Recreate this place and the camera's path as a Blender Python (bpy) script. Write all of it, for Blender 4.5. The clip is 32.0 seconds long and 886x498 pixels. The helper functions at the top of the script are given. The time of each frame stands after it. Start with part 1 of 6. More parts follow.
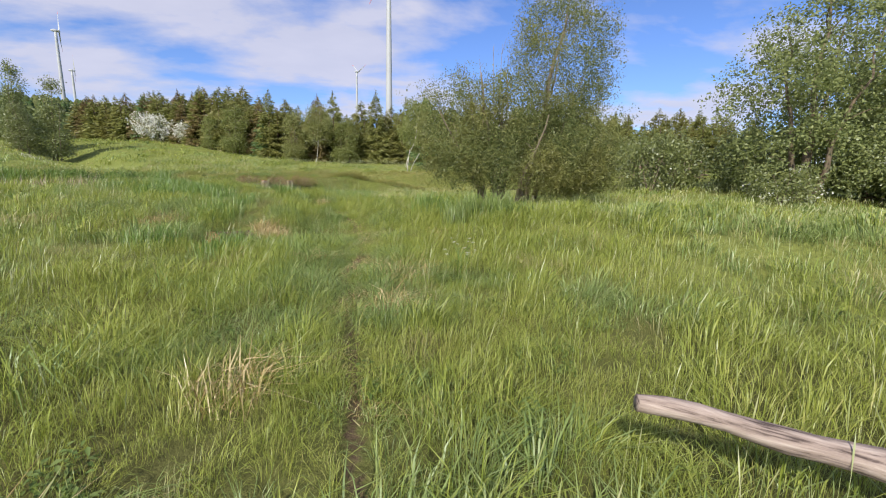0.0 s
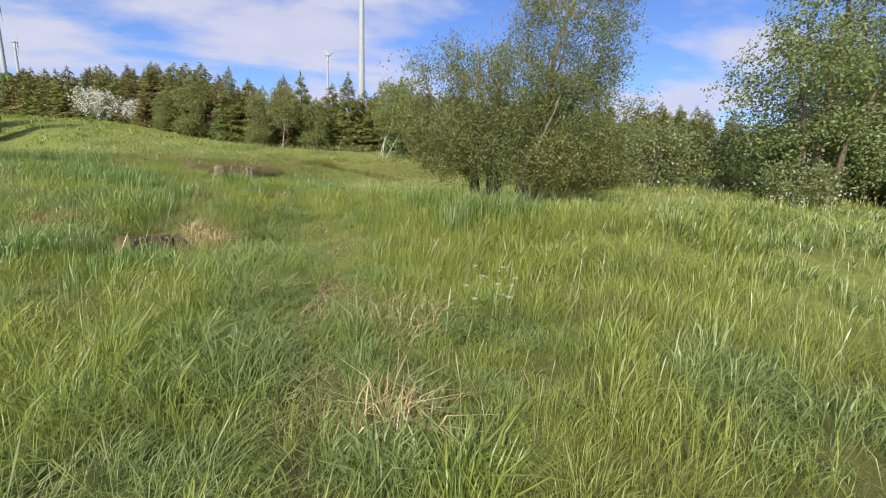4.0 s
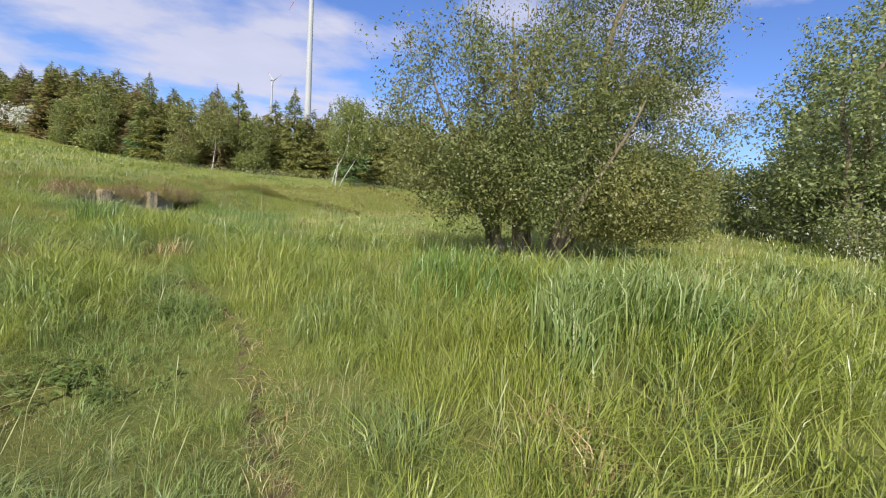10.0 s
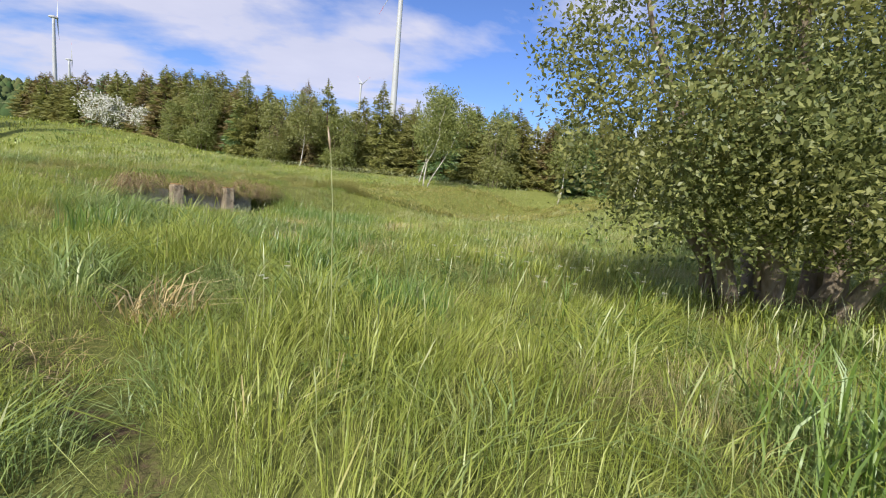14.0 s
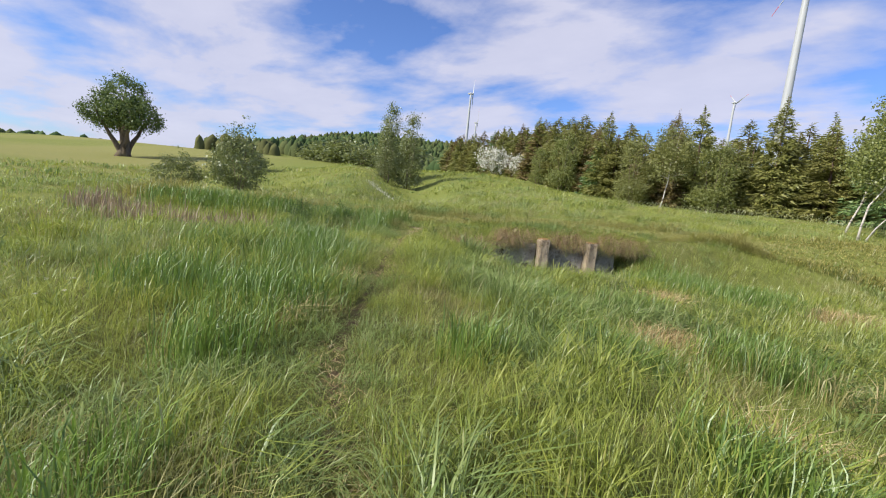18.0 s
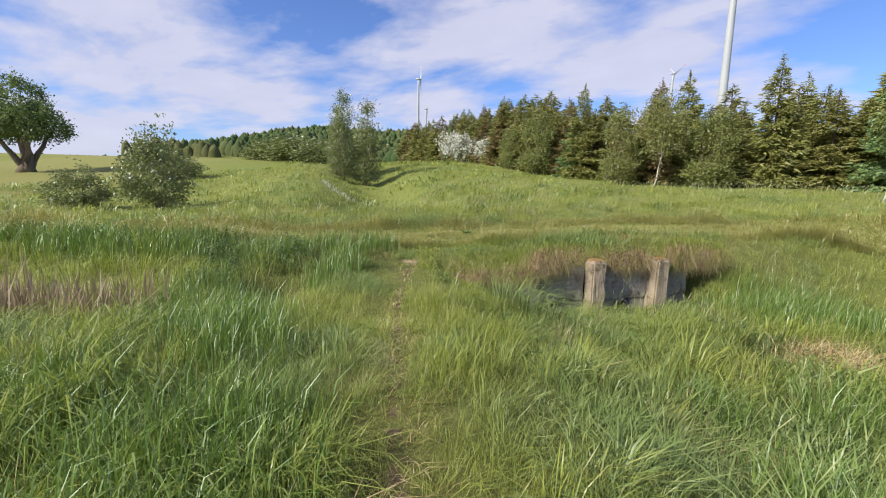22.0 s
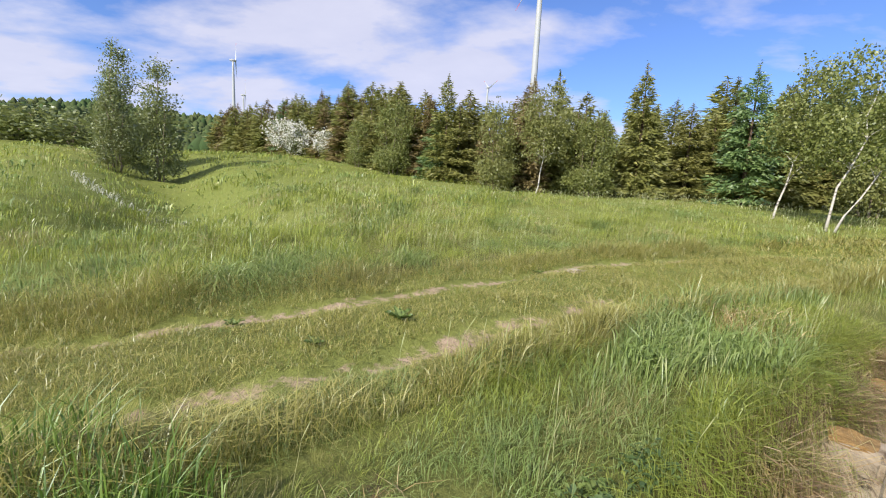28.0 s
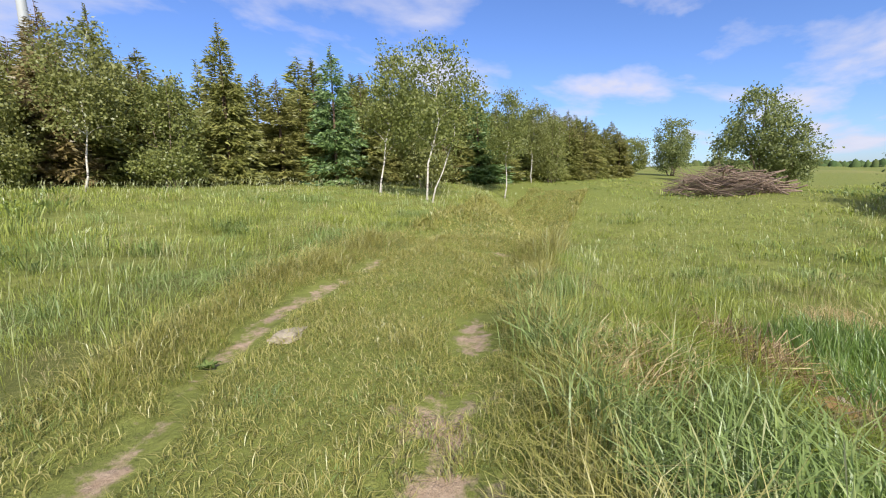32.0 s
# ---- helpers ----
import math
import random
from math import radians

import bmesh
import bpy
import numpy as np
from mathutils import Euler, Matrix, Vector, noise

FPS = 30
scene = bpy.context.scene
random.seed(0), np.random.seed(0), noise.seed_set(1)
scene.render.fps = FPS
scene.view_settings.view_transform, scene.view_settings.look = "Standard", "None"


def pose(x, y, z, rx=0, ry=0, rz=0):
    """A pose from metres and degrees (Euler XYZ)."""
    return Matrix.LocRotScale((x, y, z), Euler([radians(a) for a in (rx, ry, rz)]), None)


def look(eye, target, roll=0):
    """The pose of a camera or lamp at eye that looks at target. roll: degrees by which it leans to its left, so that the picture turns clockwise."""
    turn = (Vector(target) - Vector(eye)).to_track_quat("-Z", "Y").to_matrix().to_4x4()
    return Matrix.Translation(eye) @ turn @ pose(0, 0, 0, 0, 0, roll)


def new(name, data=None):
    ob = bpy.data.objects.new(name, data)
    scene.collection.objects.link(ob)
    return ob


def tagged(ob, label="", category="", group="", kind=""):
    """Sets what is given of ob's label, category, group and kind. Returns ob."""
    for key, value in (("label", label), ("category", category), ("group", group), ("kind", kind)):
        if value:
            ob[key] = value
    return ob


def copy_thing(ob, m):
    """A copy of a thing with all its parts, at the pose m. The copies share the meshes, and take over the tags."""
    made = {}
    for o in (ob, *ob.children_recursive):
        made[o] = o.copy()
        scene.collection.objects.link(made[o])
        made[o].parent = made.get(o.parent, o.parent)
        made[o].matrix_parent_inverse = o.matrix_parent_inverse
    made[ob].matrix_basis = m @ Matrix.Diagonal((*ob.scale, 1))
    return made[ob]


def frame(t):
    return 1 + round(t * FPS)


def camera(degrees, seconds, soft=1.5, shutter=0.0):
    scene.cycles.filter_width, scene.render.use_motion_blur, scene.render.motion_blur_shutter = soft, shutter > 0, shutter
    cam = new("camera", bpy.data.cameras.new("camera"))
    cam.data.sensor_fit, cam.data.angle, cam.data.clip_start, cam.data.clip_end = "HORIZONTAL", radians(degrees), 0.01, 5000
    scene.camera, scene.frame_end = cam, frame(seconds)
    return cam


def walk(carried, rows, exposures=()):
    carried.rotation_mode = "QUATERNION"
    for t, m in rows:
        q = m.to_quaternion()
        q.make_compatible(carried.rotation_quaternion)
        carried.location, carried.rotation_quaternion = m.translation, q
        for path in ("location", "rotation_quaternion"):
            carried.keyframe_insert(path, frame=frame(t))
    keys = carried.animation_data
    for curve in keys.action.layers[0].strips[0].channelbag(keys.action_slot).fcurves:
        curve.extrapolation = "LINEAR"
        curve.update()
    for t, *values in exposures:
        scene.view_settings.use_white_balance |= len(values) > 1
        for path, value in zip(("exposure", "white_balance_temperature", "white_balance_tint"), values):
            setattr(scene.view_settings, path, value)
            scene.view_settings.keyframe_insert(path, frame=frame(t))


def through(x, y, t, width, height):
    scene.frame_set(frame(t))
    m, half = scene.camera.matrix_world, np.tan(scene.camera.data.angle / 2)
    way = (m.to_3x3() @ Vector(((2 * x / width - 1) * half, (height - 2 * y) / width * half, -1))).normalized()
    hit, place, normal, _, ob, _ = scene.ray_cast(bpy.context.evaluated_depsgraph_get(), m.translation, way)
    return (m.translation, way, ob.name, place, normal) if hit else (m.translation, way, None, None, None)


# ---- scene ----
cam = camera(92.9, 32.0, soft=1.1)
PATH = [
    (0, (1.005, 3.8, 1.505), (1.374, 5.737, 1.167), 1.1),
    (0.5, (1.01, 4.13, 1.475), (1.357, 6.069, 1.131), 0.1),
    (1, (0.938, 4.513, 1.442), (1.339, 6.441, 1.091), 0.4),
    (1.5, (0.929, 4.794, 1.436), (1.385, 6.708, 1.079), 0.5),
    (2, (0.963, 5.066, 1.436), (1.484, 6.962, 1.068), 0.3),
    (2.5, (0.91, 5.387, 1.453), (1.457, 7.275, 1.082), 1.2),
    (4.5, (1.022, 6.349, 1.524), (1.482, 8.258, 1.145), 3.1),
    (5, (0.98, 6.728, 1.535), (1.374, 8.664, 1.224), 2.6),
    (5.5, (0.856, 7.14, 1.572), (1.204, 9.085, 1.258), 1.3),
    (6, (0.855, 7.588, 1.556), (1.18, 9.537, 1.25), 0.4),
    (6.5, (0.821, 7.98, 1.548), (1.143, 9.931, 1.247), 1.0),
    (7, (0.721, 8.392, 1.583), (1.025, 10.362, 1.422), 2.0),
    (7.5, (0.748, 8.746, 1.669), (1.011, 10.728, 1.635), 0.6),
    (8, (0.738, 9.138, 1.663), (1.065, 11.111, 1.656), 1.0),
    (8.5, (0.816, 9.582, 1.653), (1.383, 11.499, 1.61), 1.1),
    (9, (0.91, 9.951, 1.686), (1.605, 11.825, 1.631), 0.8),
    (9.5, (0.884, 10.338, 1.658), (1.616, 12.196, 1.553), 0.7),
    (10, (1.001, 10.73, 1.551), (1.749, 12.571, 1.327), 4.2),
    (10.5, (1.048, 11.152, 1.496), (1.738, 13.021, 1.318), 4.9),
    (11, (1.003, 11.609, 1.519), (1.577, 13.516, 1.335), 4.8),
    (11.5, (1.069, 12.037, 1.535), (1.618, 13.95, 1.343), 4.4),
    (12, (1.094, 12.36, 1.545), (1.642, 14.273, 1.346), 2.8),
    (12.5, (1.054, 12.763, 1.568), (1.609, 14.672, 1.347), 2.2),
    (13, (1.077, 13.171, 1.549), (1.644, 15.075, 1.317), 3.1),
    (13.5, (0.995, 13.638, 1.543), (1.457, 15.569, 1.304), 5.0),
    (14, (0.969, 14.054, 1.517), (1.375, 15.996, 1.264), 5.2),
    (14.5, (0.825, 14.413, 1.571), (1.182, 16.363, 1.305), 5.5),
    (16.5, (0.531, 15.427, 1.963), (0.476, 17.407, 1.69), 6.5),
    (17, (0.442, 15.368, 2.055), (0.008, 17.295, 1.738), 6.2),
    (17.5, (0.227, 15.605, 2.074), (-0.649, 17.377, 1.773), 6.1),
    (18, (-0.071, 15.847, 2.083), (-1.139, 17.519, 1.828), 5.7),
    (18.5, (-0.493, 16.155, 2.099), (-1.621, 17.789, 1.859), 4.5),
    (19, (-0.895, 16.535, 2.173), (-2.027, 18.145, 1.817), 3.5),
    (19.5, (-1.309, 16.741, 2.185), (-2.466, 18.34, 1.865), 3.1),
    (20, (-1.535, 17.105, 2.22), (-2.736, 18.673, 1.908), 2.2),
    (20.5, (-1.873, 17.634, 2.257), (-3.076, 19.2, 1.937), 1.7),
    (21, (-2.254, 17.957, 2.336), (-3.377, 19.584, 2.037), 1.4),
    (21.5, (-2.646, 18.372, 2.37), (-3.633, 20.086, 2.072), 1.6),
    (22, (-2.956, 18.748, 2.488), (-3.859, 20.507, 2.187), 1.2),
    (22.5, (-3.235, 19.076, 2.552), (-4.039, 20.879, 2.232), 1.1),
    (23, (-3.483, 19.515, 2.595), (-4.197, 21.345, 2.219), 0.8),
    (23.5, (-3.854, 19.993, 2.591), (-4.56, 21.827, 2.217), 2.0),
    (24, (-4.171, 20.501, 2.573), (-4.88, 22.333, 2.195), 3.2),
    (24.5, (-4.475, 20.967, 2.57), (-5.237, 22.775, 2.186), 3.8),
    (26.5, (-5.802, 22.816, 2.615), (-6.28, 24.725, 2.26), -0.1),
    (27, (-6.086, 23.287, 2.638), (-6.394, 25.246, 2.376), 0.9),
    (27.5, (-6.323, 23.752, 2.618), (-6.504, 25.725, 2.343), 2.0),
    (28, (-6.511, 24.169, 2.653), (-6.663, 26.144, 2.373), 2.8),
    (28.5, (-6.743, 24.596, 2.65), (-6.881, 26.57, 2.358), 4.1),
    (29, (-6.857, 25.116, 2.584), (-6.943, 27.087, 2.256), 5.5),
    (29.5, (-7.023, 25.617, 2.591), (-7.1, 27.585, 2.242), 4.8),
    (30, (-7.066, 26.134, 2.595), (-6.985, 28.1, 2.241), 1.9),
    (30.5, (-7.015, 26.645, 2.653), (-6.518, 28.55, 2.299), 0.6),
    (31, (-6.971, 27.134, 2.698), (-6.079, 28.9, 2.408), -1.0),
    (31.5, (-6.752, 27.612, 2.64), (-5.55, 29.182, 2.338), -2.6),
    (32, (-6.459, 28.114, 2.641), (-4.975, 29.417, 2.327), -1.2),
]
walk(cam, [(t, look(eye, target, roll)) for t, eye, target, roll in PATH], exposures=[(0.0, 0.25), (6.0, 0.28), (7.0, 0.29), (8.0, 0.14), (9.0, 0.15), (10.0, 0.29), (12.0, 0.36), (13.0, 0.34), (16.5, 0.4), (19.0, 0.22), (22.0, 0.3), (25.0, 0.38), (28.0, 0.42), (32.0, 0.38)])

# ---- daylight: sky with broken cloud, one sun ----
SUN_AZ, SUN_EL = 211.0, 36.0
world = bpy.data.worlds.new("sky")
scene.world = world
world.use_nodes = True
wn, wl = world.node_tree.nodes, world.node_tree.links
wn.clear()


def wnode(kind, **kw):
    n = wn.new(kind)
    for k, v in kw.items():
        n.inputs[k].default_value = v
    return n


def wmath(op, a, b=None):
    n = wn.new("ShaderNodeMath")
    n.operation = op
    for i, v in enumerate((a, b)):
        if v is None:
            continue
        if isinstance(v, (int, float)):
            n.inputs[i].default_value = v
        else:
            wl.new(v, n.inputs[i])
    return n.outputs[0]


sky = wn.new("ShaderNodeTexSky")
sky.sky_type = "NISHITA"
sky.sun_disc = False
sky.sun_elevation, sky.sun_rotation = radians(SUN_EL), radians(SUN_AZ)
sky.altitude, sky.air_density, sky.dust_density, sky.ozone_density = 150, 1.0, 0.6, 1.6
wtc = wn.new("ShaderNodeTexCoord")
wsep = wn.new("ShaderNodeSeparateXYZ")
wl.new(wtc.outputs["Generated"], wsep.inputs[0])
up = wmath("MAXIMUM", wsep.outputs[2], 0.0)
den = wmath("ADD", up, 0.16)
cx, cy = wmath("DIVIDE", wsep.outputs[0], den), wmath("DIVIDE", wsep.outputs[1], den)
comb = wn.new("ShaderNodeCombineXYZ")
wl.new(cx, comb.inputs[0]), wl.new(cy, comb.inputs[1])
cmap = wn.new("ShaderNodeMapping")
cmap.inputs["Rotation"].default_value = (0, 0, radians(28))
cmap.inputs["Scale"].default_value = (0.72, 1.0, 1.0)
cmap.inputs["Location"].default_value = (2.35, 0.4, 0.0)
wl.new(comb.outputs[0], cmap.inputs[0])
cn = wnode("ShaderNodeTexNoise", Scale=1.3, Detail=10.0, Roughness=0.55, Distortion=0.15)
wl.new(cmap.outputs[0], cn.inputs["Vector"])
cr = wn.new("ShaderNodeValToRGB")
cr.color_ramp.elements[0].position, cr.color_ramp.elements[1].position = 0.43, 0.57
wl.new(wmath("ADD", cn.outputs["Fac"], wmath("MULTIPLY", wsep.outputs[0], -0.07)), cr.inputs[0])
cn2 = wnode("ShaderNodeTexNoise", Scale=2.6, Detail=6.0, Roughness=0.6)
wl.new(cmap.outputs[0], cn2.inputs["Vector"])
cshade = wn.new("ShaderNodeMix")
cshade.data_type = "RGBA"
cshade.inputs[6].default_value, cshade.inputs[7].default_value = (5.6, 5.8, 7.5, 1), (7.8, 7.7, 9.0, 1)
wl.new(cn2.outputs["Fac"], cshade.inputs[0])
cfac = wmath("MULTIPLY", cr.outputs[0], 0.88)
skytint = wn.new("ShaderNodeMix")
skytint.data_type, skytint.blend_type = "RGBA", "MULTIPLY"
skytint.inputs[0].default_value = 1.0
skytint.inputs[7].default_value = (0.92, 1.14, 1.72, 1)
wl.new(sky.outputs[0], skytint.inputs[6])
cmix = wn.new("ShaderNodeMix")
cmix.data_type = "RGBA"
wl.new(cfac, cmix.inputs[0]), wl.new(skytint.outputs[2], cmix.inputs[6]), wl.new(cshade.outputs[2], cmix.inputs[7])
bg = wnode("ShaderNodeBackground", Strength=0.084)
wl.new(cmix.outputs[2], bg.inputs[0])
wo = wn.new("ShaderNodeOutputWorld")
wl.new(bg.outputs[0], wo.inputs[0])

sun = new("sun", bpy.data.lights.new("sun", "SUN"))
sun.data.energy, sun.data.angle, sun.data.color = 5.0, radians(1.2), (1.0, 0.94, 0.82)
sa, se = radians(SUN_AZ), radians(SUN_EL)
sun.matrix_world = look((0, 0, 60), (-math.sin(sa) * math.cos(se) * 50, -math.cos(sa) * math.cos(se) * 50, 60 - math.sin(se) * 50))

# ---- materials ----


class Mat:
    def __init__(self, name):
        self.m = bpy.data.materials.new(name)
        self.m.use_nodes = True
        self.n, self.l = self.m.node_tree.nodes, self.m.node_tree.links
        self.n.clear()
        self.out = self.n.new("ShaderNodeOutputMaterial")
        self.tc = self.n.new("ShaderNodeTexCoord")

    def noise(self, scale, detail=5.0, rough=0.55, vec=None):
        n = self.n.new("ShaderNodeTexNoise")
        n.inputs["Scale"].default_value, n.inputs["Detail"].default_value, n.inputs["Roughness"].default_value = scale, detail, rough
        self.l.new(vec or self.tc.outputs["Object"], n.inputs["Vector"])
        return n.outputs["Fac"]

    def ramp(self, fac, *stops):
        r = self.n.new("ShaderNodeValToRGB").color_ramp
        node = self.n[-1]
        while len(r.elements) < len(stops):
            r.elements.new(0.5)
        for e, (p, c) in zip(r.elements, stops):
            e.position = p
            e.color = (*c, 1) if len(c) == 3 else c
        self.l.new(fac, node.inputs[0])
        return node.outputs[0]

    def mix(self, fac, a, b, mode="MIX"):
        n = self.n.new("ShaderNodeMix")
        n.data_type, n.blend_type = "RGBA", mode
        for i, v in ((0, fac), (6, a), (7, b)):
            if isinstance(v, tuple):
                n.inputs[i].default_value = (*v, 1)
            elif isinstance(v, (int, float)):
                n.inputs[i].default_value = v
            else:
                self.l.new(v, n.inputs[i])
        return n.outputs[2]

    def island(self):
        return self.n.new("ShaderNodeNewGeometry").outputs["Random Per Island"]

    def obj_random(self):
        return self.n.new("ShaderNodeObjectInfo").outputs["Random"]

    def bump(self, fac, strength, dist):
        b = self.n.new("ShaderNodeBump")
        b.inputs["Strength"].default_value, b.inputs["Distance"].default_value = strength, dist
        self.l.new(fac, b.inputs["Height"])
        return b.outputs[0]

    def solid(self, color, rough=0.8, metal=0.0, normal=None, spec=0.3):
        p = self.n.new("ShaderNodeBsdfPrincipled")
        if isinstance(color, tuple):
            p.inputs["Base Color"].default_value = (*color, 1)
        else:
            self.l.new(color, p.inputs["Base Color"])
        p.inputs["Roughness"].default_value, p.inputs["Metallic"].default_value = rough, metal
        p.inputs["Specular IOR Level"].default_value = spec
        if normal is not None:
            self.l.new(normal, p.inputs["Normal"])
        self.l.new(p.outputs[0], self.out.inputs[0])
        return self.m

    def leaf(self, color, through=0.35, gloss=0.06, rough=0.45):
        d, t, g = (self.n.new("ShaderNodeBsdf" + k) for k in ("Diffuse", "Translucent", "Glossy"))
        for s in (d, t):
            self.l.new(color, s.inputs["Color"])
        g.inputs["Roughness"].default_value = rough
        g.inputs["Color"].default_value = (0.9, 0.95, 1.0, 1)
        m1, m2 = self.n.new("ShaderNodeMixShader"), self.n.new("ShaderNodeMixShader")
        m1.inputs[0].default_value, m2.inputs[0].default_value = through, gloss
        self.l.new(d.outputs[0], m1.inputs[1]), self.l.new(t.outputs[0], m1.inputs[2])
        self.l.new(m1.outputs[0], m2.inputs[1]), self.l.new(g.outputs[0], m2.inputs[2])
        self.l.new(m2.outputs[0], self.out.inputs[0])
        return self.m


def foliage(name, dark, mid, light, through=0.35, gloss=0.06, patch=0.0, patch_color=(0.2, 0.2, 0.05), patch_scale=0.5, per_object=None):
    m = Mat(name)
    c = m.ramp(m.island(), (0.0, dark), (0.5, mid), (1.0, light))
    if patch:
        f = m.ramp(m.noise(patch_scale, 4.0), (0.45, (0, 0, 0)), (0.66, (patch, patch, patch)))
        c = m.mix(f, c, patch_color)
    if per_object:
        c = m.mix(m.ramp(m.obj_random(), (0.15, (0, 0, 0)), (1.0, (0.6, 0.6, 0.6))), c, per_object)
    return m.leaf(c, through, gloss)


def grass_mat(name, stops, tint, through=0.36):
    """Blades that differ one by one, with patches of another tint at two scales."""
    m = Mat(name)
    tn = m.n.new("ShaderNodeAttribute")
    tn.attribute_name = "tone"
    blend = m.n.new("ShaderNodeMix")
    blend.inputs[0].default_value = 0.5
    m.l.new(m.island(), blend.inputs[2]), m.l.new(tn.outputs["Fac"], blend.inputs[3])
    c = m.ramp(blend.outputs[0], *stops)
    f1 = m.ramp(m.noise(1.1, 5.0, 0.65), (0.44, (0, 0, 0)), (0.62, (0.5, 0.5, 0.5)))
    c = m.mix(f1, c, tint)
    mp = m.n.new("ShaderNodeMapping")
    mp.inputs["Location"].default_value = (-7.3, 21.7, 5.0)
    m.l.new(m.tc.outputs["Object"], mp.inputs[0])
    f2 = m.ramp(m.noise(4.5, 4.0, 0.65, vec=mp.outputs[0]), (0.58, (0, 0, 0)), (0.72, (0.30, 0.30, 0.30)))
    c = m.mix(f2, c, (0.42, 0.36, 0.17))
    return m.leaf(c, through, 0.04, 0.45)


M_GRASS = grass_mat("grass", ((0.0, (0.154, 0.202, 0.035)), (0.4, (0.253, 0.318, 0.054)), (0.8, (0.363, 0.403, 0.084)), (0.91, (0.407, 0.414, 0.118)), (0.94, (0.462, 0.392, 0.168)), (1.0, (0.528, 0.434, 0.217))), (0.341, 0.381, 0.049))
M_GRASS_BLUE = grass_mat("blue_grass", ((0.0, (0.143, 0.212, 0.056)), (0.5, (0.242, 0.318, 0.092)), (0.9, (0.374, 0.434, 0.153)), (1.0, (0.506, 0.487, 0.255))), (0.242, 0.339, 0.082))
M_GRASS_YELLOW = grass_mat("yellow_grass", ((0.0, (0.209, 0.255, 0.035)), (0.5, (0.341, 0.387, 0.069)), (0.9, (0.462, 0.477, 0.118)), (1.0, (0.550, 0.487, 0.188))), (0.308, 0.371, 0.074), 0.40)
M_GRASS_RUST = grass_mat("rusty_grass", ((0.0, (0.20, 0.17, 0.07)), (0.35, (0.30, 0.29, 0.10)), (0.7, (0.40, 0.35, 0.15)), (1.0, (0.52, 0.40, 0.22))), (0.28, 0.31, 0.07), 0.3)
M_SHORT = foliage("short_grass", (0.25, 0.25, 0.06), (0.385, 0.365, 0.09), (0.49, 0.43, 0.15), patch=0.5, patch_color=(0.37, 0.34, 0.10), patch_scale=0.9)
M_STRAW = foliage("straw", (0.34, 0.23, 0.09), (0.54, 0.41, 0.18), (0.68, 0.56, 0.31), through=0.25)
M_ROOT = foliage("dry_root", (0.17, 0.11, 0.065), (0.30, 0.21, 0.12), (0.48, 0.37, 0.22), through=0.15, gloss=0.02)
M_REED = foliage("dry_reed", (0.22, 0.155, 0.09), (0.34, 0.255, 0.155), (0.46, 0.36, 0.24), through=0.2)
M_LUSH = foliage("lush_grass", (0.103, 0.180, 0.029), (0.165, 0.266, 0.044), (0.247, 0.346, 0.072), gloss=0.05)
M_SEED = foliage("seed_head", (0.30, 0.34, 0.12), (0.37, 0.40, 0.16), (0.45, 0.45, 0.22), through=0.3)
M_WILLOW = foliage("willow_leaf", (0.075, 0.105, 0.034), (0.185, 0.215, 0.07), (0.31, 0.33, 0.12), through=0.38, gloss=0.025, patch=0.55, patch_color=(0.34, 0.30, 0.09), patch_scale=0.6)
M_ALDER = foliage("alder_leaf", (0.14, 0.175, 0.065), (0.225, 0.265, 0.095), (0.32, 0.35, 0.135), through=0.38, gloss=0.025)
M_OAK = foliage("oak_leaf", (0.08, 0.12, 0.035), (0.135, 0.185, 0.055), (0.21, 0.27, 0.09), through=0.34, gloss=0.03)
M_BIRCH = foliage("birch_leaf", (0.14, 0.17, 0.045), (0.22, 0.255, 0.07), (0.32, 0.34, 0.11), through=0.38, gloss=0.03, per_object=(0.26, 0.26, 0.09))
M_SPRUCE = foliage("spruce_needle", (0.13, 0.15, 0.04), (0.22, 0.24, 0.065), (0.34, 0.335, 0.105), through=0.25, gloss=0.03, per_object=(0.25, 0.225, 0.075))
M_FIR = foliage("fir_needle", (0.09, 0.16, 0.06), (0.16, 0.25, 0.08), (0.25, 0.34, 0.12), through=0.25, gloss=0.05)
M_BROWN = foliage("larch_needle", (0.14, 0.105, 0.05), (0.23, 0.18, 0.08), (0.32, 0.26, 0.11), through=0.2, gloss=0.03)
M_BUSH = foliage("bush_leaf", (0.10, 0.135, 0.04), (0.185, 0.225, 0.07), (0.28, 0.315, 0.11), through=0.34, per_object=(0.21, 0.22, 0.07))
M_BLOSSOM = foliage("blossom", (0.70, 0.69, 0.63), (0.82, 0.81, 0.76), (0.90, 0.89, 0.86), through=0.25, gloss=0.02)
M_DOCK = foliage("dock_leaf", (0.10, 0.155, 0.04), (0.15, 0.215, 0.055), (0.22, 0.28, 0.085), gloss=0.025)
M_NETTLE = foliage("nettle_leaf", (0.06, 0.105, 0.03), (0.105, 0.165, 0.045), (0.16, 0.225, 0.07), gloss=0.05)
M_FARWOOD = foliage("far_wood", (0.05, 0.085, 0.035), (0.075, 0.115, 0.045), (0.10, 0.145, 0.055), through=0.05, gloss=0.0, patch=0.6, patch_color=(0.13, 0.11, 0.05), patch_scale=0.02)


